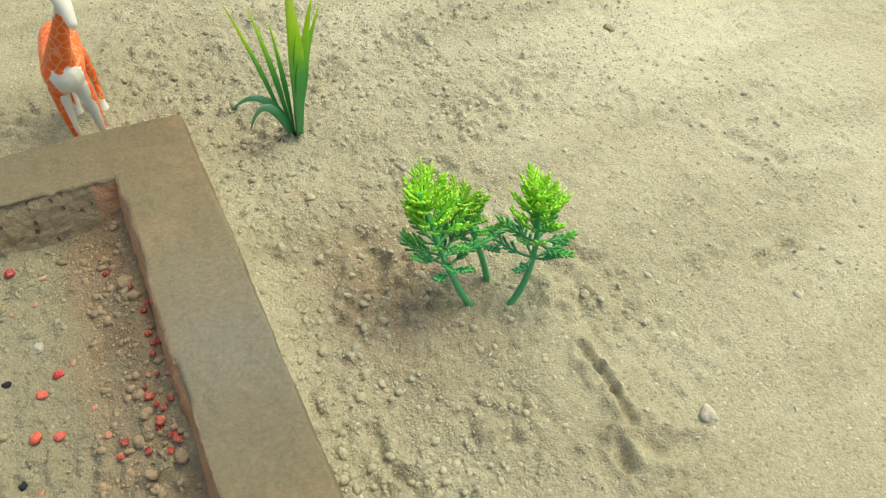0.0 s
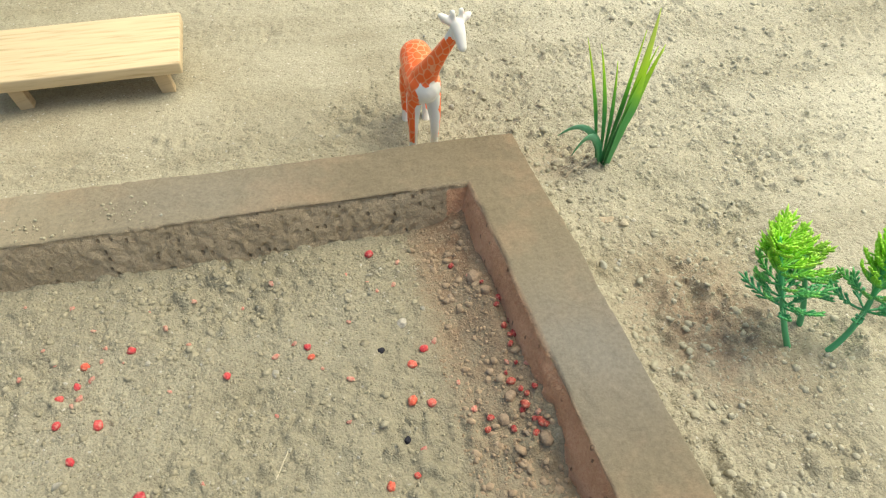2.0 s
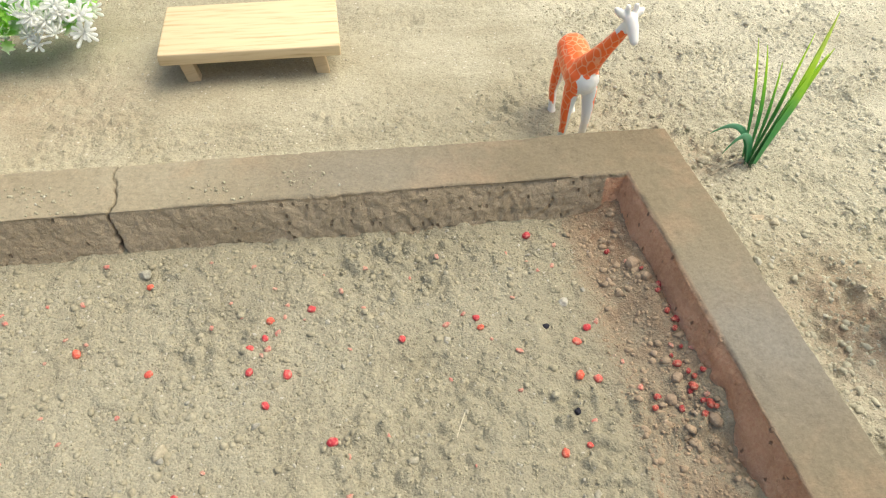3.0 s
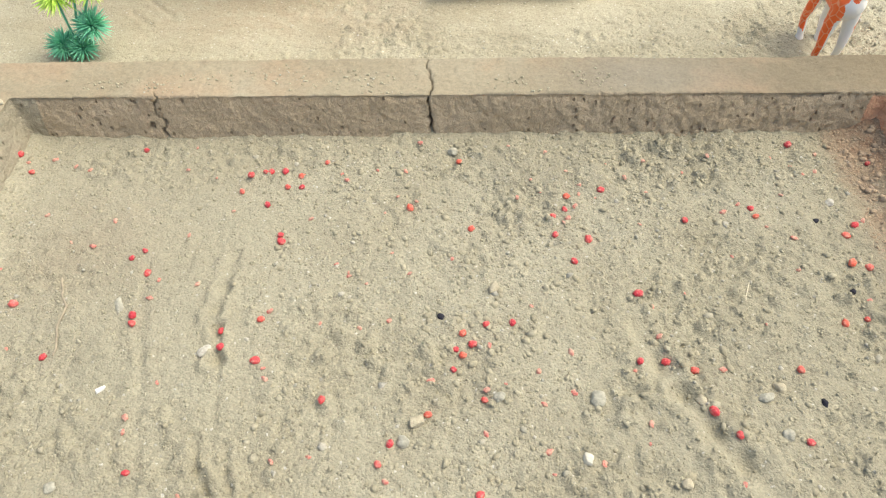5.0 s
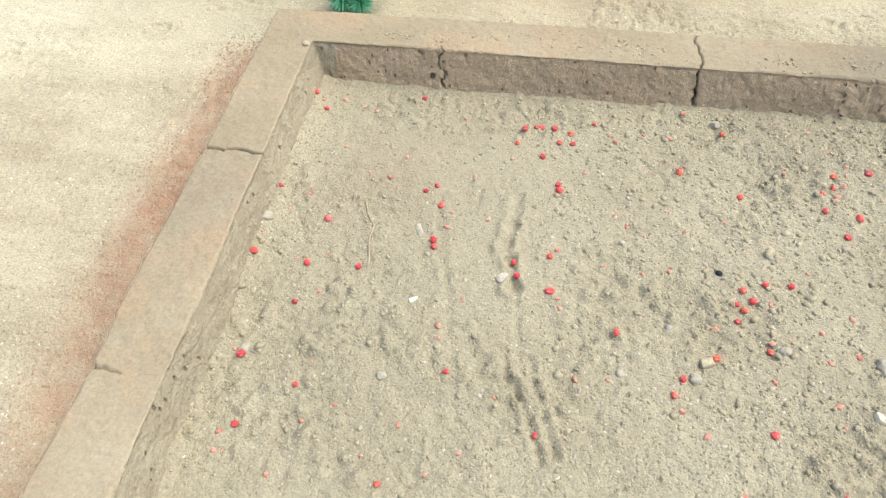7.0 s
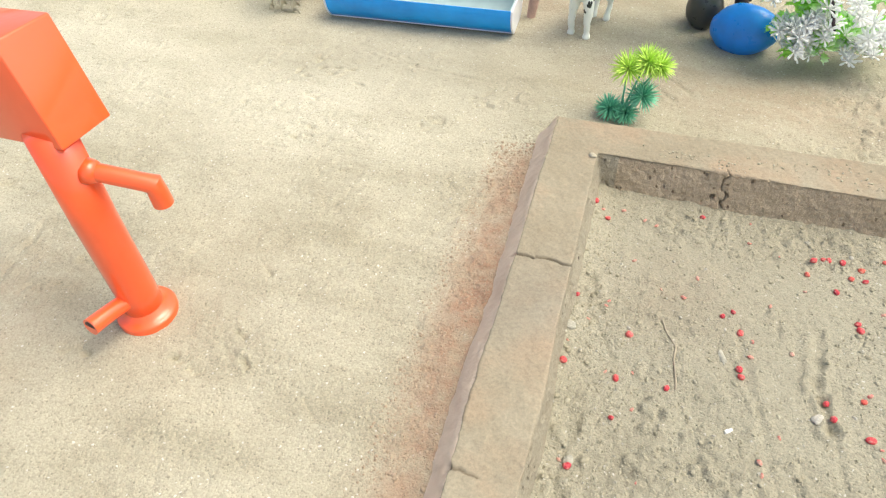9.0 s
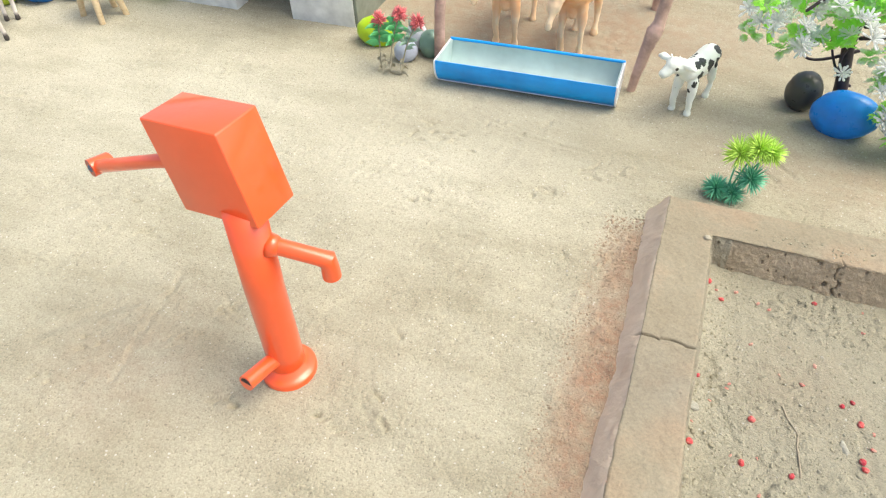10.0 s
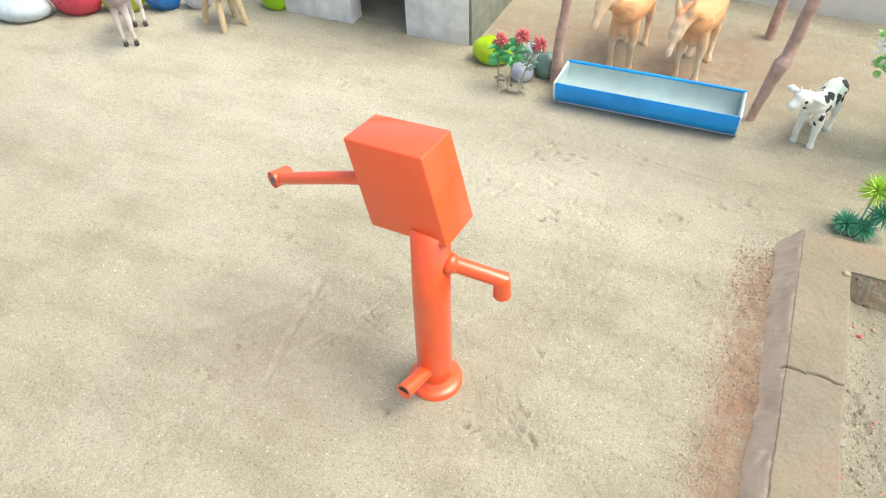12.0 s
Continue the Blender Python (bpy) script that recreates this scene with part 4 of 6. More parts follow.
# ---- blue trough, cut from a tin ----
def build_trough():
    a, b = Vector((-0.2445, 0.158, 0)), Vector((-0.0915, 0.165, 0))
    mid = (a + b) / 2
    turn = math.degrees(math.atan2((b - a).y, (b - a).x))
    length, r = (b - a).length, 0.0232
    t = thing("feeding_trough", (mid.x, mid.y + 0.0085, ground_at(mid.x, mid.y) - 0.001), turn, "blue tin feeding trough with white ends and a silvery inside", "trough")
    def arc(radius, n=26, lo=-190.0, hi=4.0):
        return [(radius * math.cos(radians(lo + (hi - lo) * k / (n - 1))), r + radius * math.sin(radians(lo + (hi - lo) * k / (n - 1)))) for k in range(n)]
    def shell(name, ro, ri, x0, x1, material, parent, label="", lo=-190.0, hi=4.0):
        bm = bmesh.new()
        line = arc(ro, 26, lo, hi) + arc(ri, 26, lo, hi)[::-1]
        ends = [[bm.verts.new((x, y, z)) for y, z in line] for x in (x0, x1)]
        n = len(line)
        for k in range(n):
            bm.faces.new((ends[0][k], ends[1][k], ends[1][(k + 1) % n], ends[0][(k + 1) % n]))
        half = n // 2
        for e in ends:
            for k in range(half - 1):
                bm.faces.new((e[k], e[k + 1], e[n - 2 - k], e[n - 1 - k]))
        bmesh.ops.recalc_face_normals(bm, faces=bm.faces)
        return sharp(part(name, bm, material, parent, label))
    shell("outer_shell", r, r - 0.0009, -length / 2, length / 2, BLUE_TIN, t)
    shell("lining", r - 0.0010, r - 0.0016, -length / 2 + 0.0002, length / 2 - 0.0002, TIN_INSIDE, t, "dull silver tin lining")
    shell("seam", r + 0.0009, r + 0.0001, -length / 2 + 0.0005, length / 2 - 0.0005, WHITE_RIM, t, "white folded seam", -128.0, -121.0)
    # the back edge is rolled over, blue side out
    bm = bmesh.new()
    ey, ez = arc(r)[-1]
    tube(bm, [(-length / 2, ey - 0.0006, ez, 0.0014), (0.0, ey - 0.0006, ez + 0.0003, 0.0014), (length / 2, ey - 0.0006, ez, 0.0014)], 12)
    part("rolled_rim", bm, BLUE_TIN, t)
    def half_disc(name, radius, x0, x1, material, label):
        bm = bmesh.new()
        line = arc(radius)
        ends = [[bm.verts.new((x, y, z)) for y, z in line] for x in (x0, x1)]
        n = len(line)
        for k in range(n - 1):
            bm.faces.new((ends[0][k], ends[1][k], ends[1][k + 1], ends[0][k + 1]))
        bm.faces.new((ends[0][n - 1], ends[1][n - 1], ends[1][0], ends[0][0]))
        bm.faces.new(ends[0])
        bm.faces.new(ends[1])
        bmesh.ops.recalc_face_normals(bm, faces=bm.faces)
        return sharp(part(name, bm, material, t, label))
    for s in (-1, 1):
        half_disc("end_cap", r + 0.0008, s * (length / 2 + 0.0001), s * (length / 2 + 0.0014), WHITE_RIM, "white end cap")
        half_disc("end_lining", r - 0.0018, s * (length / 2 - 0.0010), s * (length / 2 - 0.0002), TIN_INSIDE, "dull silver tin inside the end")


build_trough()


# ---- toy animals: each one plain mesh ----
def figure(name, tubes, material, place, turn, label, category, voxel=0.0009, lumps=0.0):
    bm = bmesh.new()
    for stations in tubes:
        tube(bm, stations, 14)
    ob = part(name, bm, material)
    rm = ob.modifiers.new("remesh", "REMESH")
    rm.mode, rm.voxel_size, rm.use_smooth_shade = "VOXEL", voxel, True
    sm = ob.modifiers.new("smooth", "SMOOTH")
    sm.factor, sm.iterations = 0.5, 4
    if lumps:
        cloud = bpy.data.textures.new(name + "_lumps", "CLOUDS")
        cloud.noise_scale = 0.009
        dm = ob.modifiers.new("lumps", "DISPLACE")
        dm.texture, dm.strength, dm.mid_level, dm.texture_coords = cloud, lumps, 0.5, "LOCAL"
    ob.matrix_world = pose(*place, 0, 0, turn)
    return tagged(ob, label, category)


def legs(fx, hx, w, top, r_top, r_low, fw=None):
    """Four legs with knees and hooves, reaching down from height top."""
    out = []
    for x, k, s in ((fx, 1, 1), (fx, 1, -1), (hx, -1, 1), (hx, -1, -1)):
        y = s * (fw if fw and k > 0 else w)
        bend = -0.004 if k < 0 else 0.0015
        out.append([(x, y * 0.8, top, r_top), (x + bend * 0.5, y, top * 0.62, r_top * 0.72), (x + bend, y, top * 0.42, r_low * 1.05),
                    (x + bend * 0.2, y, top * 0.15, r_low * 0.9), (x + 0.0004, y, 0.0014, r_low * 1.25)])
    return out


def build_animals():
    CREAM = (0.85, 0.88, 0.78)
    # giraffe, faces the camera's side (local +x is ahead)
    gx, gy = 0.4395, 0.0700
    tubes = legs(0.0085, -0.0150, 0.0056, 0.034, 0.0042, 0.0022)
    tubes += [[(-0.0155, 0, 0.0415, 0.0084), (-0.004, 0, 0.0400, 0.0090), (0.0075, 0, 0.0395, 0.0088)],
              [(0.0070, 0, 0.0440, 0.0068), (0.0120, 0.0015, 0.0530, 0.0048), (0.0165, 0.0040, 0.0620, 0.0036), (0.0200, 0.0068, 0.0700, 0.0030), (0.0220, 0.0085, 0.0755, 0.0030)],
              [(0.0220, 0.0088, 0.0778, 0.0034), (0.0252, 0.0086, 0.0752, 0.0029), (0.0290, 0.0082, 0.0708, 0.0021)],
              [(0.0215, 0.0106, 0.0795, 0.0011), (0.0210, 0.0112, 0.0838, 0.0013)], [(0.0215, 0.0074, 0.0795, 0.0011), (0.0210, 0.0068, 0.0838, 0.0013)],
              [(0.0210, 0.0114, 0.0785, 0.0013), (0.0200, 0.0148, 0.0800, 0.0020), (0.0196, 0.0160, 0.0805, 0.0012)], [(0.0210, 0.0064, 0.0785, 0.0013), (0.0200, 0.0030, 0.0815, 0.0020), (0.0196, 0.0016, 0.0828, 0.0012)],
              [(-0.023, 0, 0.041, 0.0014), (-0.0255, 0, 0.030, 0.0011), (-0.0255, 0, 0.022, 0.0014)]]
    # neck and head turn aside from the body
    aside = Matrix.Rotation(radians(15), 3, "Z")
    tubes[5:11] = [[(*(aside @ Vector((sx - 0.006, sy, sz)) + Vector((0.006, 0, 0))), r) for sx, sy, sz, r in line] for line in tubes[5:11]]
    figure("toy_giraffe", tubes, giraffe_material(), (gx, gy, ground_at(gx, gy) - 0.001), -92, "orange and white plastic toy giraffe standing behind the mud wall", "toy giraffe", 0.0006)
    # spotted calf
    cx, cy = -0.034, 0.184
    tubes = legs(0.0165, -0.0165, 0.0058, 0.030, 0.0046, 0.0025, 0.0068)
    tubes += [[(-0.0195, 0, 0.0365, 0.0085), (0.0, 0, 0.0350, 0.0094), (0.015, 0, 0.0370, 0.0088)],
              [(0.016, 0, 0.0390, 0.0074), (0.024, -0.005, 0.0435, 0.0062), (0.028, -0.0080, 0.0450, 0.0064)],
              [(0.0275, -0.0080, 0.0450, 0.0058), (0.0315, -0.0100, 0.0418, 0.0047), (0.0345, -0.0116, 0.0395, 0.0042)],
              [(0.0265, -0.0030, 0.0470, 0.0020), (0.0245, 0.0040, 0.0450, 0.0028), (0.0240, 0.0075, 0.0435, 0.0016)], [(0.0275, -0.0130, 0.0480, 0.0020), (0.0260, -0.0190, 0.0480, 0.0028), (0.0255, -0.0215, 0.0475, 0.0016)],
              [(0.0275, -0.0060, 0.0505, 0.0012), (0.0268, -0.0055, 0.0525, 0.0009)], [(0.0285, -0.0110, 0.0505, 0.0012), (0.0280, -0.0120, 0.0525, 0.0009)],
              [(-0.027, 0, 0.037, 0.0014), (-0.029, 0, 0.024, 0.0012)]]
    figure("toy_calf", tubes, patched_material("spotted_plastic", CREAM, (0.02, 0.025, 0.022), 82, 0.345, reach=0.021, eyes=((0.0318, -0.0035, 0.0445), (0.0345, -0.0155, 0.0445)), eye=0.0013), (cx, cy, ground_at(cx, cy) - 0.0005), -110.6,
           "white plastic toy calf with black spots", "toy calf", 0.0006, 0.0016)
    # two orange cows at the trough
    for place, turn, head_y, low, span, up in (((-0.2085, 0.262), -92, -0.0155, 0.006, 0.0275, 0.0), ((-0.1460, 0.259), -96, -0.0092, -0.009, 0.0215, 1.0)):
        hx = span + 0.021
        tubes = legs(span, -span, 0.0092, 0.050, 0.0058, 0.0030)
        tubes += [[(-span - 0.002, 0, 0.059, 0.0150), (-0.005, 0, 0.056, 0.0172), (span - 0.004, 0, 0.058, 0.0155)],
                  [(span - 0.003, 0, 0.062, 0.0125), (span + 0.010, head_y * 0.6, 0.068, 0.0088), (hx - 0.004, head_y, 0.070 + low, 0.0075)],
                  [(hx - 0.004, head_y, 0.070 + low, 0.0070), (hx + 0.002, head_y * 1.15, 0.060 + low, 0.0048), (hx + 0.0065, head_y * 1.3, 0.049 + low, 0.0031), (hx + 0.0070, head_y * 1.32, 0.0460 + low, 0.0030)],
                  [(span - 0.002, 0, 0.050, 0.0085), (span + 0.002, 0, 0.039, 0.0050)],
                  [(-span - 0.016, 0, 0.060, 0.0022), (-span - 0.018, 0, 0.034, 0.0020)]]
        for side in (-1, 1):
            # ears: sideways on the one, upright on the other
            root = (hx - 0.004, head_y + side * 0.0045, 0.074 + low)
            tip = (hx - 0.005, head_y + side * 0.0072, 0.0905 + low) if up else (hx - 0.006, head_y + side * 0.0165, 0.078)
            tubes.append([(*root, 0.0026), tuple((p + q) / 2 for p, q in zip(root, tip)) + (0.0034,), (*tip, 0.0012)])
            # brow and cheek
            tubes.append([(hx - 0.001, head_y * 1.05 + side * 0.0042, 0.069 + low, 0.0030), (hx + 0.003, head_y * 1.18 + side * 0.0036, 0.059 + low, 0.0028)])
        tubes.append([(hx + 0.0068, head_y * 1.30, 0.0490 + low, 0.0034), (hx + 0.0072, head_y * 1.32, 0.0452 + low, 0.0033)])
        TAN = patched_material("orange_tan_plastic", (0.86, 0.69, 0.47), (0.83, 0.60, 0.37), 55, 0.46, 0.5, (0.82, 0.42, 0.19), (0.018, 0.056),
                               eyes=[(hx + 0.0032, head_y * 1.12 + side * 0.0074, 0.0655 + low) for side in (-1, 1)], eye=0.0011, face_x=hx - 0.003)
        tagged(figure("toy_cow", tubes, TAN, (*place, ground_at(*place) - 0.0005), turn, "orange-tan plastic toy cow standing at the trough", "toy cow", 0.001, 0.0018), group="cows at the trough")
    # pinkish grey donkey far off
    dx, dy = -0.699, 0.101
    tubes = legs(0.022, -0.022, 0.0055, 0.042, 0.0046, 0.0022)
    tubes += [[(-0.024, 0, 0.052, 0.0115), (0.0, 0, 0.050, 0.0125), (0.021, 0, 0.053, 0.0115)], [(0.022, 0, 0.057, 0.0095), (0.034, 0, 0.074, 0.0070)],
              [(0.033, 0, 0.077, 0.0072), (0.047, 0, 0.066, 0.0050)], [(0.032, 0.005, 0.083, 0.0018), (0.030, 0.008, 0.094, 0.0018)], [(0.032, -0.005, 0.083, 0.0018), (0.030, -0.008, 0.094, 0.0018)]]
    hide = height_material("pinkish_grey_hide", [(0.0, (0.05, 0.045, 0.04)), (0.09, (0.06, 0.05, 0.045)), (0.16, (0.72, 0.66, 0.60)), (0.60, (0.72, 0.64, 0.60)), (0.80, (0.40, 0.31, 0.31)), (1.0, (0.36, 0.28, 0.28))], 0.0, 0.055, 0.55, 0.03)
    figure("toy_donkey", tubes, hide, (dx, dy, ground_at(dx, dy)), -58, "pinkish grey toy donkey with white legs and dark hooves", "toy donkey", 0.0009)


build_animals()


# ---- wooden bench and stool ----
def build_bench():
    z0 = ground_at(0.268, 0.14)
    bench = thing("wooden_bench", (0.2685, 0.1555, z0), 0.8, "low pale wooden toy bench on short splayed legs", "bench")
    bm = bmesh.new()
    rounded_box(bm, (-0.0505, -0.0262, 0.0140), (0.0505, 0.0265, 0.0214), 0.0011, 3, 0.0004, 8)
    sharp(part("seat", bm, WOOD, bench), 40)
    for sx in (-1, 1):
        for sy in (-1, 1):
            bm = bmesh.new()
            rounded_box(bm, (-0.0037, -0.0032, -0.020), (0.0037, 0.0032, 0.0), 0.0005, 2)
            leg = sharp(part("leg", bm, LEG_WOOD, bench))
            leg.matrix_basis = pose(sx * 0.0375 - 0.0015, sy * 0.0155, 0.0150, sy * 8, -11 if sx > 0 else -14, 0)


def build_stool():
    stool = thing("wooden_stool", (-0.6245, 0.162, ground_at(-0.6245, 0.162)), 20, "small pale wooden toy stool with four stick legs", "stool")
    bm = bmesh.new()
    tube(bm, [(0, 0, 0.037, 0.0215), (0, 0, 0.0385, 0.0225), (0, 0, 0.043, 0.0225), (0, 0, 0.0445, 0.0215)], 36, cap=False)
    sharp(part("seat", bm, WOOD, stool), 50)
    for x, y in ((-0.024, -0.002), (0.004, -0.021), (0.002, 0.019), (0.022, 0.0)):
        bm = bmesh.new()
        tube(bm, [(x, y, -0.003, 0.0030), (x * 0.85, y * 0.85, 0.02, 0.0034), (x * 0.62, y * 0.62, 0.0385, 0.0036)], 14)
        part("leg", bm, WOOD, stool)


build_bench()
build_stool()


# ---- twig posts of the cattle shed ----
def build_post(stations, label):
    x, y = stations[0][:2]
    base = (x, y, ground_at(x, y))
    pts = [Vector((sx - x, sy - y, sz, )) for sx, sy, sz, _ in stations]
    rng = random.Random(int(abs(x) * 1000))
    fine = []
    for (a, ra), (b, rb) in zip(zip(pts, [s[3] for s in stations]), list(zip(pts, [s[3] for s in stations]))[1:]):
        for k in range(5):
            t = k / 5
            fine.append((*(a.lerp(b, t) + Vector((rng.uniform(-1, 1), rng.uniform(-1, 1), 0)) * 0.0004), (ra + (rb - ra) * t) * rng.uniform(0.93, 1.08)))
    fine.append((*pts[-1], stations[-1][3]))
    bm = bmesh.new()
    tube(bm, fine, 14)
    ob = part("twig_post", bm, TWIG)
    ob.matrix_world = pose(*base)
    return tagged(ob, label, "post", group="posts of the cattle shed")


build_post([(-0.257, 0.186, -0.01, 0.0052), (-0.2560, 0.186, 0.03, 0.0046), (-0.2525, 0.186, 0.08, 0.0044), (-0.250, 0.187, 0.17, 0.0042)], "upright pinkish brown twig post of the shed")
build_post([(-0.0835, 0.190, -0.008, 0.0030), (-0.0775, 0.190, 0.034, 0.0048), (-0.0728, 0.190, 0.055, 0.0062), (-0.0705, 0.191, 0.062, 0.0050), (-0.066, 0.193, 0.107, 0.0052), (-0.060, 0.195, 0.17, 0.0050)], "knotty pinkish brown twig post, cut slantwise at its foot")
build_post([(-0.087, 0.347, -0.01, 0.0052), (-0.0845, 0.347, 0.04, 0.0048), (-0.080, 0.347, 0.17, 0.0046)], "reddish brown twig post at the back of the shed")


# ---- painted stones ----
def build_stone(name, place, size, colour, label, seed, turn=0.0, gloss=0.3, sink=0.12, lump=0.10):
    bm = bmesh.new()
    bmesh.ops.create_icosphere(bm, subdivisions=4, radius=1.0)
    off = Vector((seed * 3.1, seed * 1.7, seed * 2.3))
    for v in bm.verts:
        d = 1 + lump * noise.noise(v.co * 0.9 + off) + lump * 0.3 * noise.noise(v.co * 2.5 + off)
        v.co = Vector((v.co.x * size[0] / 2 * d, v.co.y * size[1] / 2 * d, v.co.z * size[2] / 2 * d + size[2] * (0.5 - sink)))
    ob = part(name, bm, plain_material(name + "_paint", colour, gloss, 0.14, 70, 0.0005, 150, specular=0.5))
    ob.matrix_world = pose(*place, ground_at(*place), 0, 0, turn)
    return tagged(ob, label, "stone", group="painted stones")


STONES = (
    ("lime_stone", (-0.326, 0.200), (0.040, 0.028, 0.029), (0.42, 0.62, 0.01), "glossy lime-green painted stone beside the house", 1, 0),
    ("silver_stone", (-0.2870, 0.178), (0.021, 0.019, 0.022), (0.52, 0.56, 0.66), "silvery white painted pebble", 2, 10),
    ("silver_stone", (-0.2865, 0.203), (0.020, 0.020, 0.030), (0.60, 0.62, 0.66), "silvery white painted pebble behind another", 9, 10),
    ("green_stone", (-0.2685, 0.196), (0.024, 0.024, 0.026), (0.16, 0.26, 0.20), "dull grey-green painted stone by the post", 3, 0),
    ("black_stone", (0.0500, 0.212), (0.027, 0.026, 0.037), (0.055, 0.058, 0.052), "dark grey-black stone beside the flowering tree", 4, 25),
    ("blue_stone", (0.0795, 0.187), (0.049, 0.030, 0.038), (0.02, 0.25, 0.78), "glossy blue painted stone under the flowering tree", 5, -8),
    ("green_stone", (-0.600, 0.218), (0.036, 0.026, 0.034), (0.30, 0.55, 0.01), "bright green painted stone beside the house", 6, 0),
    ("pale_stone", (-0.683, 0.184), (0.032, 0.026, 0.034), (0.55, 0.58, 0.62), "pale grey painted stone with dark marks", 7, 15),
    ("blue_stone", (-0.718, 0.168), (0.042, 0.034, 0.050), (0.02, 0.18, 0.55), "bright blue painted stone with a rough face", 8, 30),
    ("green_stone", (-0.757, 0.146), (0.054, 0.034, 0.040), (0.38, 0.50, 0.03), "olive-lime painted stone behind the donkey", 10, 20),
    ("red_stone", (-0.805, 0.122), (0.066, 0.040, 0.048), (0.56, 0.05, 0.09), "dark red painted stone", 11, 10),
    ("silver_stone", (-0.852, 0.086), (0.064, 0.044, 0.030), (0.50, 0.58, 0.62), "silvery blue painted flat stone", 13, 30),
)
for name, place, size, colour, label, seed, turn in STONES:
    build_stone(name, place, size, colour, label, seed, turn, lump=0.30 if "rough" in label else 0.10)


# ---- plants ----
def blade(bm, line, width, fold=0.25, tip=0.15, root=0.6, peak=0.0):
    """A narrow folded leaf along a line of points; its tip is pointed."""
    n = len(line)
    rows = []
    for i, p in enumerate(line):
        t = i / (n - 1)
        way = (line[min(i + 1, n - 1)] - line[max(i - 1, 0)]).normalized()
        side = way.cross(Vector((0.35, -0.9, 0.25))).normalized()
        face = side.cross(way).normalized()
        w = width * (root + (1 - root) * min(1, t * 3)) * max(0.02, min(1.0, (1 - t) / (1 - tip)) ** 0.7) / 2
        if peak:
            up = min(1.0, t / peak)
            w = width / 2 * (root + (1 - root) * up * up * (3 - 2 * up)) * max(0.02, min(1.0, (1 - t) / (1 - peak)) ** 0.85)
        rows.append([bm.verts.new(p - side * w + face * w * fold), bm.verts.new(p), bm.verts.new(p + side * w + face * w * fold)])
        low = [bm.verts.new(v.co - face * 0.0003) for v in rows[-1]]
        rows[-1] += low[::-1]
    for a, b in zip(rows, rows[1:]):
        for k in range(6):
            bm.faces.new((a[k], a[(k + 1) % 6], b[(k + 1) % 6], b[k]))
    bm.faces.new(rows[0][::-1])
    bm.faces.new(rows[-1])


def build_grass():
    x, y = 0.5275, 0.028
    grass = thing("grass_tuft", (x, y, ground_at(x, y) - 0.001), 0, "plastic grass tuft with dark green blades and lime tips", "artificial plant")
    mat = height_material("grass_blade_plastic", [(0.0, (0.08, 0.30, 0.11)), (0.36, (0.08, 0.37, 0.09)), (0.52, (0.20, 0.55, 0.06)), (0.68, (0.46, 0.80, 0.03)), (1.0, (0.60, 0.78, 0.14))], 0.0, 0.085, 0.4)
    droop = height_material("drooping_blade_plastic", [(0.0, (0.04, 0.18, 0.06)), (0.6, (0.06, 0.30, 0.12)), (1.0, (0.24, 0.52, 0.30))], 0.0, 0.03, 0.4)
    for over, tip, w in (((0.004, -0.002, 0.046), (0.0050, -0.004, 0.091), 0.0130), ((-0.010, 0.004, 0.040), (-0.0205, 0.006, 0.074), 0.0036),
                         ((-0.005, 0.002, 0.038), (-0.0100, 0.012, 0.066), 0.0046), ((0.004, 0.0, 0.040), (0.0150, 0.0, 0.070), 0.0105),
                         ((0.006, 0.002, 0.042), (0.0205, 0.008, 0.062), 0.0056), ((0.006, 0.003, 0.040), (0.0170, 0.008, 0.064), 0.0050),
                         ((0.001, -0.001, 0.03), (0.0060, -0.003, 0.058), 0.0056), ((-0.002, 0.001, 0.035), (-0.0030, 0.006, 0.060), 0.0042), ((0.003, 0.004, 0.035), (0.0100, 0.010, 0.072), 0.0054)):
        bm = bmesh.new()
        blade(bm, curve_points((over[0] * 0.25 - 0.001, over[1] * 0.5, 0.0), over, tip, 18), w * 0.62, root=0.42, fold=0.6, peak=0.5)
        part("blade", bm, mat, grass)
    for over, tip in (((-0.012, -0.004, 0.041), (-0.0215, -0.004, 0.0145)), ((-0.010, 0.003, 0.038), (-0.0270, 0.004, 0.0215))):
        bm = bmesh.new()
        blade(bm, curve_points((-0.002, 0, 0.0), over, tip, 14), 0.0050, root=0.6, fold=0.4)
        part("blade", bm, droop, grass)


def needle(bm, a, way, length, r, sides=3, mat=0):
    a, way = Vector(a), Vector(way).normalized()
    side = way.orthogonal().normalized()
    up = way.cross(side)
    rings = [[bm.verts.new(a + way * length * t + (side * math.cos(2 * math.pi * k / sides) + up * math.sin(2 * math.pi * k / sides)) * r * f) for k in range(sides)] for t, f in ((0.0, 0.8), (0.55, 1.0))]
    base, mid = rings
    tip = bm.verts.new(a + way * length)
    for k in range(sides):
        bm.faces.new((base[k], base[(k + 1) % sides], mid[(k + 1) % sides], mid[k])).material_index = mat
        bm.faces.new((mid[k], mid[(k + 1) % sides], tip)).material_index = mat


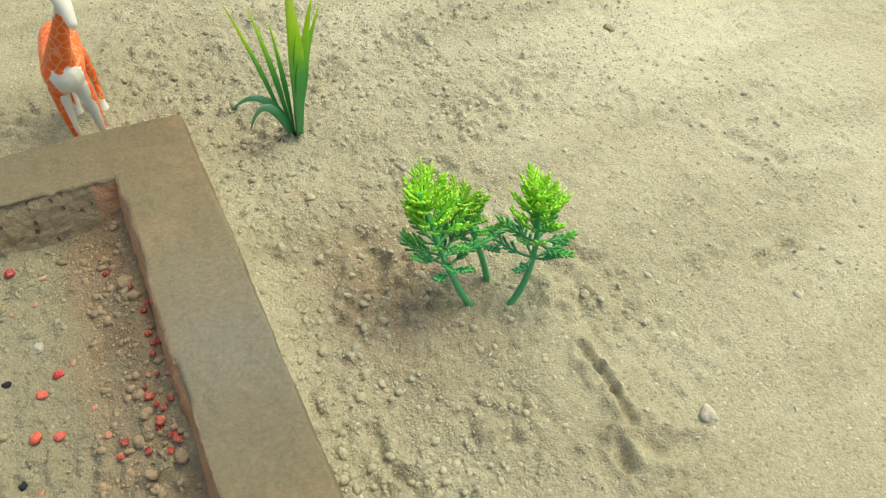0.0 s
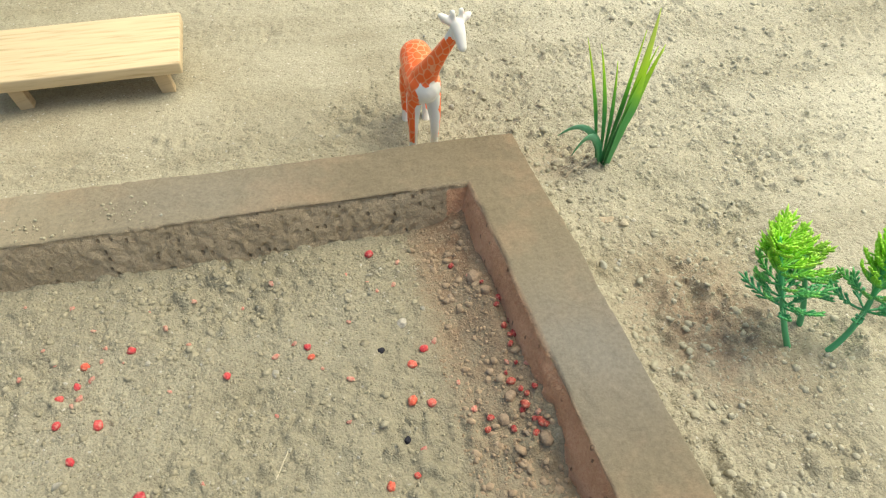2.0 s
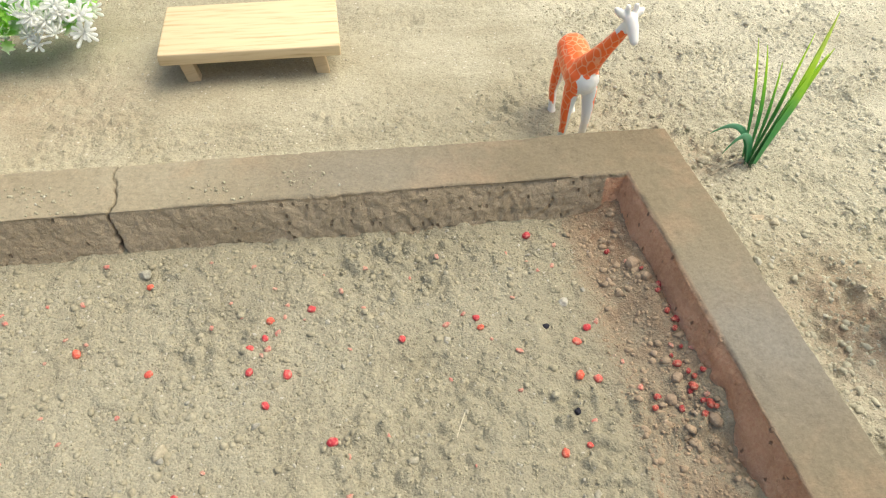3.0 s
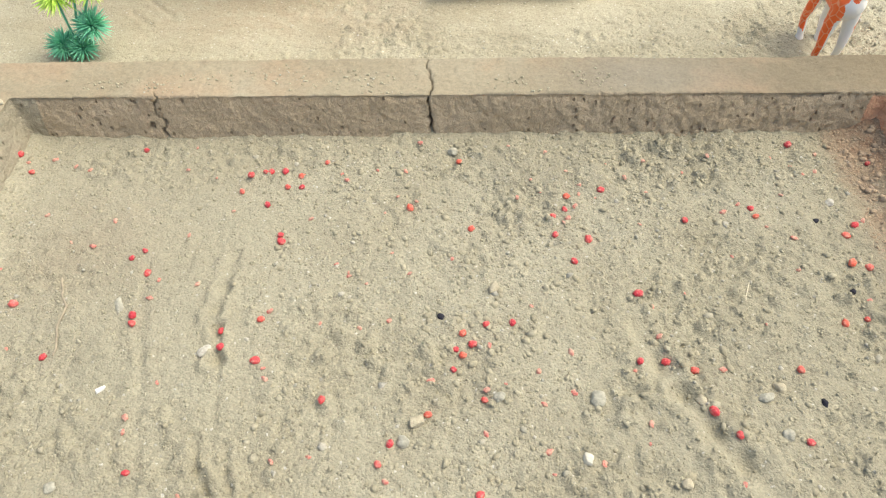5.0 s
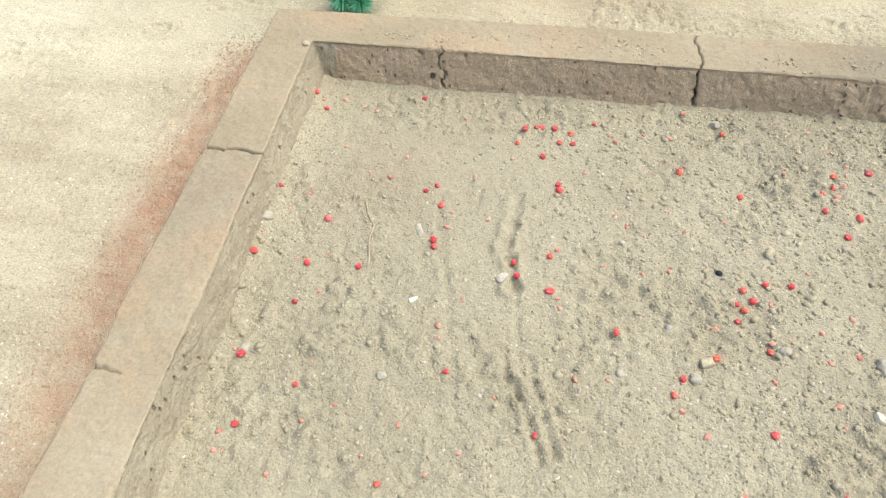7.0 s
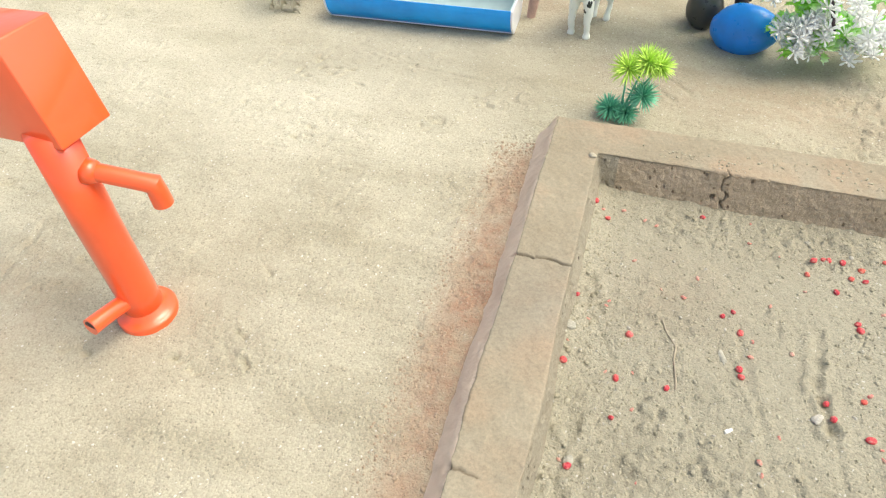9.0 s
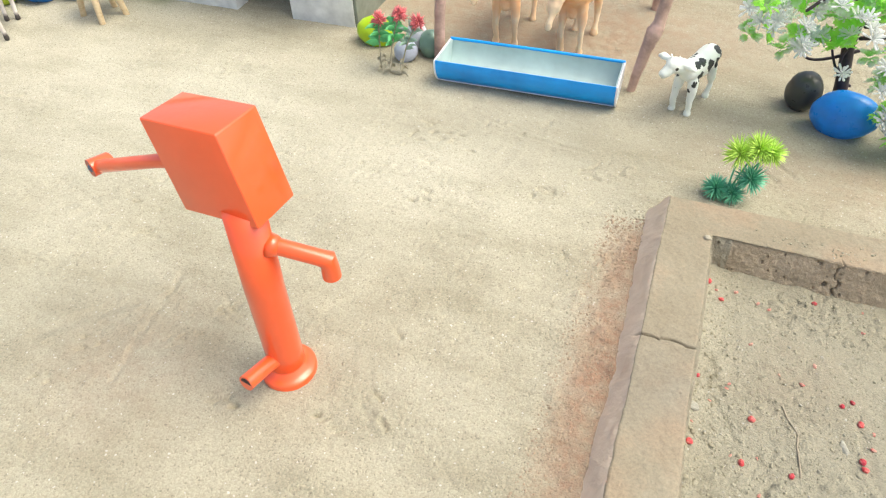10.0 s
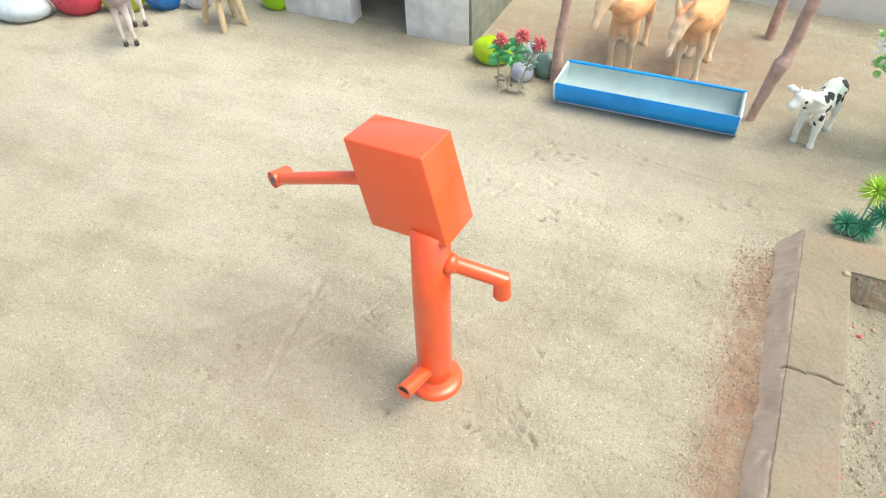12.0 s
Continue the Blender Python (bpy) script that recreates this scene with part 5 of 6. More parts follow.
def frond(bm, a, way, length, rng, pairs=5):
    """A feathery branchlet: a thin rib that curls up, with forked leaflets on both sides."""
    way = Vector(way).normalized()
    side = way.cross(Vector((0, 0, 1))).normalized()
    at, step = Vector(a), length / (pairs + 1)
    for k in range(pairs + 1):
        needle(bm, at, way, step * (1.5 if k < pairs else 2.0), 0.00066, 3)
        at = at + way * step
        way = (way + Vector((0, 0, rng.uniform(0.04, 0.20)))).normalized()
        if k and k < pairs:
            for s in (-1, 1):
                w = (way + side * s * rng.uniform(0.55, 0.95) + Vector((0, 0, rng.uniform(0.0, 0.35)))).normalized()
                reach = length * rng.uniform(0.26, 0.38) * (1.0 - 0.3 * k / pairs)
                needle(bm, at, w, reach, 0.00064, 3)
                for f in (-1, 1):
                    needle(bm, at + w * reach * 0.45, w + (way * 0.5 + side * s * 0.2) * f * 0.8 + Vector((0, 0, 0.25)), reach * 0.5, 0.00058, 3)


def build_feathery_plant(place, lean, over, height, first, crowns, seed, small=False):
    rng = random.Random(seed)
    plant = thing("feathery_plant", (*place, ground_at(*place) - 0.001), 0, ("small dark green" if small else "curved green") + " feathery plastic plant with lime-yellow top leaves", "artificial plant", "feathery plants")
    lo, hi = ((0.04, 0.24, 0.10), (0.26, 0.58, 0.07)) if small else ((0.10, 0.43, 0.21), (0.34, 0.78, 0.06))
    stem_mat = height_material("feathery_stem_plastic", [(0.0, (0.09, 0.40, 0.17)), (1.0, (0.12, 0.48, 0.20))], 0.0, height)
    leaf_mat = height_material("feathery_leaf_plastic", [(0.0, lo), (0.30, (0.09, 0.42, 0.17)), (0.50, (0.15, 0.52, 0.14)), (0.76, hi), (1.0, (hi[0] + 0.10, hi[1] + 0.06, 0.08))], height * 0.35, height, 0.42, 0.09, 0.15)
    top = Vector((*lean, height * 0.93))
    line = curve_points((0, 0, 0), Vector((*over, first * 0.8)), top, 24)
    bm = bmesh.new()
    tube(bm, [(*p, 0.0014 * (1 - 0.35 * k / 23)) for k, p in enumerate(line)], 10)
    part("stem", bm, stem_mat, plant)
    for level in range(crowns):
        t = level / (crowns - 1)
        z = first + (height - first) * 0.80 * t ** 0.9
        centre = min(line, key=lambda p: abs(p.z - z)).copy()
        bm = bmesh.new()
        count = rng.randint(5, 7) + (3 if t > 0.55 else 0)
        for k in range(count):
            q = 2 * math.pi * (k + 0.5 * (level % 2)) / count + rng.uniform(-0.3, 0.3)
            rise = 0.22 + 0.75 * t + rng.uniform(-0.3, 0.35)
            length = (0.0182 if not small else 0.0145) * (1 - 0.30 * t) * rng.uniform(0.72, 1.12)
            frond(bm, centre, (math.cos(q), math.sin(q), rise), length, rng, 5 if t < 0.5 else 4)
        part("frond_whorl", bm, leaf_mat, plant)
    bm = bmesh.new()
    for k in range(70):
        q, e = rng.uniform(0, 6.28), rng.uniform(0.0, 1.4)
        needle(bm, top + Vector((0, 0, rng.uniform(-0.010, -0.002))), (math.cos(q) * math.cos(e), math.sin(q) * math.cos(e), math.sin(e)), rng.uniform(0.005, 0.0085), 0.0006, 3)
    part("tip_tuft", bm, leaf_mat, plant, "lime-yellow leaf tuft")


def needle_ball(bm, centre, radius, rng, count=150):
    for k in range(count):
        zc = 1 - 2 * (k + 0.5) / count
        q = k * 2.399963 + rng.uniform(-0.2, 0.2)
        s = math.sqrt(max(0, 1 - zc * zc))
        w = Vector((s * math.cos(q), s * math.sin(q), zc))
        if w.z > -0.75:
            needle(bm, Vector(centre) + w * 0.0008, w, radius * rng.uniform(0.85, 1.1), 0.00058, 3)


def build_sprig():
    x, y = 0.0045, 0.0765
    rng = random.Random(5)
    plant = thing("needle_sprig", (x, y, ground_at(x, y) - 0.001), 0, "plastic sprig of round needle tufts, dark green below and lime above", "artificial plant")
    dark = plain_material("dark_green_needles", (0.18, 0.54, 0.34), 0.45, 0.25, 200)
    lime = plain_material("lime_needles", (0.56, 0.82, 0.14), 0.45, 0.3, 200)
    for centre, r, mat, label in (((-0.0065, -0.002, 0.0085), 0.0105, dark, "dark green needle tuft"), ((0.0045, -0.003, 0.0075), 0.0095, dark, "dark green needle tuft"),
                                  ((0.0135, 0.0, 0.0200), 0.0115, dark, "dark green needle tuft"), ((0.0015, -0.001, 0.0400), 0.0125, lime, "lime needle tuft"),
                                  ((0.0125, 0.002, 0.0445), 0.0125, lime, "lime needle tuft"), ((0.0205, 0.003, 0.0420), 0.0105, lime, "lime needle tuft")):
        bm = bmesh.new()
        needle_ball(bm, centre, r, rng)
        tuft = part("needle_tuft", bm, mat, plant, label, shade=False)
        bm = bmesh.new()
        c = Vector(centre)
        tube(bm, [(*p, 0.0007) for p in curve_points((0.001, 0, 0), (c.x * 0.5, c.y, c.z * 0.6), c, 6)], 8)
        part("stem", bm, dark, plant)


def build_pink_flower(place, tip, seed):
    rng = random.Random(seed)
    f = thing("pink_flower", (*place, ground_at(*place) - 0.001), 0, "artificial flower with a coral-pink head and green leaves", "artificial flower", "pink flowers")
    line = curve_points((0, 0, 0), (tip[0] * 0.2, tip[1] * 0.2, tip[2] * 0.6), tip, 8)
    bm = bmesh.new()
    tube(bm, [(*p, 0.0007) for p in line], 8)
    part("stem", bm, THIN_STEM, f)
    bm = bmesh.new()
    for k in range(120):
        q, e = rng.uniform(0, 6.28), rng.uniform(-0.8, 1.55)
        w = Vector((math.cos(q) * math.cos(e), math.sin(q) * math.cos(e), math.sin(e)))
        needle(bm, Vector(tip) + w * 0.002, w + Vector((rng.gauss(0, 0.2), rng.gauss(0, 0.2), rng.gauss(0, 0.2))), rng.uniform(0.0030, 0.0078), rng.uniform(0.0005, 0.0009), 4)
    part("flower_head", bm, PINK, f, "coral-pink flower head")
    for k in range(13):
        q = k * 1.7 + rng.uniform(0, 1)
        a = line[3 + k % 3].lerp(line[4 + k % 3], rng.random())
        d = Vector((math.cos(q), math.sin(q), 0.5))
        bm = bmesh.new()
        blade(bm, curve_points(a, a + d * 0.006 + Vector((0, 0, 0.003)), a + d * rng.uniform(0.009, 0.014) + Vector((0, 0, rng.uniform(-0.006, 0.001))), 8), rng.uniform(0.0045, 0.0072) * (0.6 if seed == 3 else 1.0), root=0.2, peak=0.45)
        part("leaf", bm, GREY_LEAF if seed == 3 else DULL_LEAF, f)
    # curled dry leaves low on the wire
    for k in range(6):
        q, z = rng.uniform(0, 6.28), 0.001 + 0.0022 * k
        bm = bmesh.new()
        r = rng.uniform(0.005, 0.009)
        blade(bm, curve_points((0, 0, z), (math.cos(q) * r * 0.7, math.sin(q) * r * 0.7, z + 0.004), (math.cos(q) * r, math.sin(q) * r, max(0.001, z - 0.003)), 7), 0.0034, root=0.3)
        part("dry_leaf", bm, THIN_STEM, f, "dull olive leaf at the foot")


build_grass()
build_feathery_plant((0.5610, -0.0930), (-0.0135, 0.020), (-0.0085, 0.003), 0.053, 0.021, 7, 1)
build_feathery_plant((0.5740, -0.0990), (0.0145, 0.014), (0.0130, 0.001), 0.047, 0.020, 6, 2)
build_feathery_plant((0.5730, -0.0830), (-0.009, 0.012), (-0.002, 0.002), 0.042, 0.021, 5, 3, True)
build_sprig()
build_pink_flower((-0.3020, 0.156), (-0.0005, 0.004, 0.0465), 1)
build_pink_flower((-0.2910, 0.151), (0.0095, 0.009, 0.0535), 2)
build_pink_flower((-0.2800, 0.151), (0.0145, 0.010, 0.0485), 3)


# ---- tree with white blossoms ----
def lobed_leaf(bm, base, way, up, length, rng, mat=0):
    """A parsley-like leaf with toothed lobes and some thickness."""
    way, up = Vector(way).normalized(), Vector(up)
    side = way.cross(up).normalized()
    up = side.cross(way).normalized()
    outline = [(0.0, 0.03), (0.16, 0.10), (0.22, 0.34), (0.34, 0.22), (0.45, 0.46), (0.58, 0.27), (0.72, 0.40), (0.80, 0.18), (1.0, 0.0)]
    ring = [(t, w) for t, w in outline] + [(t, -w) for t, w in outline[-2::-1]]
    cup = rng.uniform(0.1, 0.35)
    top = [bm.verts.new(Vector(base) + way * t * length + side * w * length + up * (cup * abs(w) * length - 0.22 * t * t * length)) for t, w in ring]
    rib = [bm.verts.new(Vector(base) + way * t * length + up * (-0.22 * t * t * length)) for t, w in outline[1:-1]]
    low = [bm.verts.new(v.co - up * 0.0004) for v in top]
    n, m = len(top), len(rib)
    left, right = top[:len(outline)], [top[0]] + top[:len(outline) - 2:-1]
    for edge, flip in ((left, False), (right, True)):
        for k in range(len(outline) - 1):
            a = rib[min(max(k - 1, 0), m - 1)]
            b = rib[min(k, m - 1)]
            f = [edge[k], edge[k + 1], b, a] if a is not b else [edge[k], edge[k + 1], b]
            if len(set(f)) == len(f):
                try:
                    bm.faces.new(f[::-1] if flip else f).material_index = mat
                except ValueError:
                    pass
    for k in range(n):
        if top[k] is not top[(k + 1) % n]:
            bm.faces.new((top[k], low[k], low[(k + 1) % n], top[(k + 1) % n])).material_index = mat


def petal(bm, base, way, length, width, mat=0):
    """A drop-shaped petal: thin stalk, thick rounded end."""
    way = Vector(way).normalized()
    p = [Vector(base) + way * length * t for t in (0.0, 0.35, 0.7, 0.9, 1.0)]
    tube(bm, [(*q, r) for q, r in zip(p, (width * 0.2, width * 0.3, width * 0.5, width * 0.5, width * 0.25))], 6, cap=False, flat=0.6, mat=mat)


def blossom_mesh(seed):
    rng = random.Random(seed)
    bm = bmesh.new()
    for k in range(16):
        q, e = k * 2.4, 0.10 + 1.2 * (k / 16) ** 1.4
        petal(bm, (0, 0, 0), (math.cos(q) * math.cos(e), math.sin(q) * math.cos(e), math.sin(e)), rng.uniform(0.0060, 0.0100), rng.uniform(0.0015, 0.0024))
    return bm


def clump_mesh(seed):
    rng = random.Random(seed)
    bm = bmesh.new()
    for k in range(15):
        q, e = k * 2.4 + rng.uniform(-0.3, 0.3), rng.uniform(-0.5, 1.1)
        w = Vector((math.cos(q) * math.cos(e), math.sin(q) * math.cos(e), math.sin(e)))
        lobed_leaf(bm, w * rng.uniform(0.001, 0.006), w, Vector((0, 0, 1)) if abs(w.z) < 0.8 else Vector((1, 0, 0)), rng.uniform(0.007, 0.012), rng)
    return bm


def build_tree():
    x, y = 0.086, 0.222
    rng = random.Random(21)
    tree = thing("blossom_tree", (x, y, ground_at(x, y)), 0, "artificial tree with dark twisted stems, green leaves and white blossoms", "artificial tree")
    bm = bmesh.new()
    tube(bm, [(-0.006, 0.0, -0.005, 0.0062), (-0.010, -0.002, 0.02, 0.0052), (-0.017, -0.003, 0.055, 0.0046), (-0.018, 0.0, 0.10, 0.0040), (-0.012, 0.002, 0.16, 0.0034)], 14)
    part("trunk", bm, DARK_BARK, tree)
    for a, b, c, r in (((-0.004, 0, 0.015), (-0.028, -0.010, 0.045), (-0.014, -0.012, 0.062), 0.0013), ((-0.004, 0, 0.02), (-0.022, -0.006, 0.030), (-0.034, -0.010, 0.070), 0.0013),
                       ((-0.008, 0, 0.05), (-0.050, -0.010, 0.030), (-0.048, -0.012, 0.056), 0.0014), ((-0.010, 0, 0.08), (-0.050, -0.020, 0.120), (-0.095, -0.025, 0.090), 0.0020),
                       ((-0.010, 0, 0.07), (0.030, -0.030, 0.110), (0.070, -0.045, 0.060), 0.0022), ((-0.008, 0, 0.09), (0.020, -0.050, 0.110), (0.045, -0.070, 0.040), 0.0020),
                       ((-0.010, 0, 0.10), (-0.030, -0.040, 0.130), (-0.060, -0.055, 0.100), 0.0018), ((-0.008, 0, 0.12), (0.030, 0.020, 0.150), (0.080, 0.010, 0.120), 0.0018),
                       ((-0.010, 0, 0.06), (0.060, -0.020, 0.090), (0.105, -0.040, 0.030), 0.0018)):
        bm = bmesh.new()
        tube(bm, [(*p, r * (1 - 0.4 * k / 9)) for k, p in enumerate(curve_points(a, b, c, 10))], 8)
        part("branch", bm, DARK_BARK, tree)
    # clumps of leaves and blossoms: centre, spread, how many
    leaf_meshes = [part("leaf_clump", clump_mesh(40 + k), (LEAF, LEAF, PALE_LEAF, PALE_LEAF)[k], tree, shade=False) for k in range(4)]
    blossom_meshes = [part("blossom", blossom_mesh(60 + k), WHITE_PETAL, tree, "white blossom") for k in range(2)]
    first = {}
    for (cx, cy, cz), (sx, sy, sz), leaves, blossoms in (
            ((0.027, -0.055, 0.034), (0.018, 0.010, 0.014), 17, 15), ((0.070, -0.044, 0.026), (0.024, 0.014, 0.011), 16, 13), ((0.038, -0.050, 0.060), (0.026, 0.014, 0.012), 8, 7), ((0.016, -0.048, 0.088), (0.024, 0.014, 0.012), 3, 4),
            ((0.006, -0.052, 0.068), (0.014, 0.012, 0.010), 6, 5), ((-0.052, -0.030, 0.070), (0.016, 0.010, 0.010), 5, 5), ((-0.088, -0.026, 0.076), (0.010, 0.006, 0.010), 4, 2), ((-0.080, -0.030, 0.100), (0.02, 0.01, 0.010), 5, 4),
            ((-0.062, -0.035, 0.108), (0.024, 0.016, 0.012), 8, 6), ((-0.020, -0.030, 0.100), (0.022, 0.016, 0.014), 8, 6), ((0.010, -0.010, 0.125), (0.035, 0.02, 0.014), 2, 2),
            ((-0.030, -0.022, 0.078), (0.014, 0.012, 0.012), 5, 3), ((0.100, -0.020, 0.075), (0.022, 0.018, 0.018), 3, 3)):
        for count, pool in ((int(leaves * 1.2), leaf_meshes), (int(blossoms * 1.8), blossom_meshes)):
            for k in range(count):
                src = rng.choice(pool)
                ob = src if src not in first else src.copy()
                if src in first:
                    scene.collection.objects.link(ob)
                first[src] = True
                front = -0.012 if pool is blossom_meshes else 0.0
                m = pose(cx + rng.gauss(0, 0.6) * sx, cy + front + rng.gauss(0, 0.6) * sy, max(0.012, cz + rng.gauss(0, 0.6) * sz), rng.uniform(0, 62) if pool is blossom_meshes else rng.uniform(-50, 50), rng.uniform(-35, 35), rng.uniform(0, 360) if pool is leaf_meshes else rng.uniform(-50, 50))
                ob.matrix_basis = m @ Matrix.Scale(rng.uniform(0.8, 1.15) if pool is blossom_meshes else rng.uniform(0.60, 0.90), 4)


build_tree()


# ---- berries scattered over the pen's floor (millimetres) ----
WHOLE_BERRIES_LEFT = (
    (-2, -211), (4, -229), (4, -13), (6, -87), (7, -130), (13, -24), (19, -183), (27, -213), (33, -132),
    (34, -154), (36, -105), (46, -193), (57, -130), (66, -7), (80, -80), (85, -76), (88, -228), (89, -111),
    (89, -88), (90, -115), (106, -179), (122, -38), (125, -28), (128, -118), (130, -127), (131, -23), (134, -23),
    (136, -47), (141, -23), (144, -200), (144, -113), (144, -35), (145, -133), (145, -66), (146, -70), (150, -27),
    (151, -35), (162, -18), (174, -151), (197, -176), (201, -168), (205, -50), (215, -156), (225, -137),
)
WHOLE_BERRIES_MIDDLE = (
    (226, -127), (229, -130), (229, -120), (229, -18), (233, -125), (234, -187), (234, -62), (237, -150), (239, -116),
    (250, -115), (273, -66), (273, -55), (279, -51), (280, -82), (281, -42), (288, -69), (298, -38), (300, -134),
    (305, -101), (311, -133), (321, -138), (324, -156), (331, -166), (335, -58), (357, -168), (363, -138), (367, -52),
    (368, -57), (390, -115), (399, -7), (400, -113), (404, -84), (407, -68), (411, -86), (413, -62), (431, -98),
    (434, -22), (442, -87), (444, -98), (448, -106), (448, -48), (449, -67), (450, -60),
)
BROKEN_BERRIES_LEFT = (
    (21, -14), (22, -217), (23, -225), (32, -54), (34, -20), (41, -21), (46, -231), (53, -208), (60, -73),
    (66, -58), (92, -23), (94, -102), (99, -157), (100, -163), (103, -67), (113, -95), (116, -212), (147, -109),
    (149, -137), (150, -141), (158, -175), (158, -56), (170, -26), (173, -84), (173, -31), (179, -90), (186, -117),
    (198, -113), (199, -42), (200, -182), (202, -24), (208, -46), (209, -191), (209, -5), (216, -141), (225, -80),
    (237, -164),
)
BROKEN_BERRIES_MIDDLE = (
    (238, -146), (240, -126), (259, -138), (260, -171), (260, -152), (272, -147), (273, -129), (273, -12), (278, -59),
    (280, -175), (280, -56), (284, -49), (287, -41), (288, -35), (300, -160), (304, -19), (310, -122), (311, -30),
    (322, -18), (328, -184), (332, -138), (348, -193), (354, -53), (355, -16), (362, -49), (382, -70), (385, -42),
    (404, -104), (407, -26), (411, -14), (418, -59), (423, -80), (426, -93), (443, -78), (448, -102), (450, -81),
)


def berry_mesh(name, seed, size, material, rough=0.16):
    """A shrivelled berry, or a torn flat piece of one where rough is large."""
    bm = bmesh.new()
    bmesh.ops.create_icosphere(bm, subdivisions=2, radius=1.0)
    off = Vector((seed * 2.1, seed * 0.7, seed * 1.3))
    for v in bm.verts:
        d = 1 + rough * noise.noise(v.co * 1.3 + off) + 0.6 * rough * noise.noise(v.co * 2.9 + off)
        v.co = Vector((v.co.x * size[0] * d, v.co.y * size[1] * d, v.co.z * size[2] * d))
    me = bpy.data.meshes.new(name)
    bm.to_mesh(me)
    bm.free()
    me.polygons.foreach_set("use_smooth", [True] * len(me.polygons))
    me.materials.append(material)
    return me


def berry_material(name, stops, roughness, dusty):
    """Shrivelled red skin with pale dust on it."""
    m, nt, b = base_material(name, roughness, specular=0.35)
    o = coords(nt)
    r = nt.nodes.new("ShaderNodeObjectInfo").outputs["Random"]
    colour = ramp(nt, r, stops)
    colour = mix(nt, 0.5, colour, ramp(nt, noise_node(nt, o, 900, 3), [(0.3, (0.30, 0.30, 0.30)), (0.7, (0.70, 0.70, 0.70))]), "OVERLAY")
    dust = ramp(nt, noise_node(nt, o, 620, 4), [(0.62 - 0.34 * dusty, (0, 0, 0)), (0.80 - 0.30 * dusty, (1, 1, 1))])
    nt.links.new(mix(nt, maths(nt, "MULTIPLY", dust, 0.35 + 0.4 * dusty), colour, (0.48, 0.40, 0.30)), b.inputs["Base Color"])
    bump(nt, b, noise_node(nt, o, 1100, 3), 0.0007, 0.9)
    return m


def build_berries():
    whole_mat = berry_material("red_berry_skin", [(0.0, (0.50, 0.035, 0.055)), (0.35, (0.62, 0.055, 0.070)), (0.65, (0.68, 0.085, 0.085)), (0.88, (0.70, 0.125, 0.075)), (1.0, (0.66, 0.13, 0.12))], 0.5, 0.4)
    bit_mat = berry_material("dusty_berry_skin", [(0.0, (0.58, 0.09, 0.09)), (0.4, (0.60, 0.16, 0.13)), (1.0, (0.58, 0.24, 0.19))], 0.8, 0.8)
    # duller skin for the right-hand bank, with the shade there in its colour
    bank_mat = berry_material("dull_shaded_berry_skin", [(0.0, (0.34, 0.025, 0.035)), (0.6, (0.46, 0.05, 0.05)), (1.0, (0.52, 0.10, 0.07))], 0.65, 0.5)
    dull = [berry_mesh("dull_berry", 20 + k, (0.00195, 0.00155, 0.00145), bank_mat, 0.30) for k in range(4)]
    whole = [berry_mesh("berry", k, (0.00195, 0.00160, 0.00150), whole_mat, 0.26) for k in range(6)]
    bits = [berry_mesh("berry_piece", 10 + k, (0.0015, 0.0011, 0.0008), bit_mat, 0.5) for k in range(8)]
    rng = random.Random(9)
    rest = [(rng.uniform(4, 440), -rng.uniform(4, 230)) for _ in range(64)]
    bank = [(446, -52), (446, -63), (447, -68), (446, -72), (446, -80), (441, -83), (444, -92), (446, -94), (449, -93), (443, -99), (446, -104), (429, -102), (438, -105), (445, -109), (449, -108), (443, -39)]
    for places, pool, name, label, lift in ((bank, dull, "red_berry", "dried red berry on the reddish soil along the wall", 0.0010), (WHOLE_BERRIES_LEFT + WHOLE_BERRIES_MIDDLE, whole, "red_berry", "small dried red berry lying on the sand", 0.0006),
                                            (BROKEN_BERRIES_LEFT + BROKEN_BERRIES_MIDDLE, bits, "berry_piece", "broken dusty red berry piece on the sand", 0.0002),
                                            (rest, bits, "berry_piece", "broken dusty red berry piece on the sand", 0.0001)):
        for mx, my in places:
            x, y = mx / 1000, my / 1000
            ob = new(name, rng.choice(dull if pool is whole and mx > 415 else pool))
            s = rng.uniform(0.72, 1.12) * (0.70 if places is rest or places is bank else 1.0)
            ob.matrix_world = pose(x, y, ground_at(x, y) + lift, rng.uniform(-20, 20), rng.uniform(-20, 20), rng.uniform(0, 360)) @ Matrix.Scale(s, 4)
            tagged(ob, label, "berry", "berries on the pen floor")


build_berries()


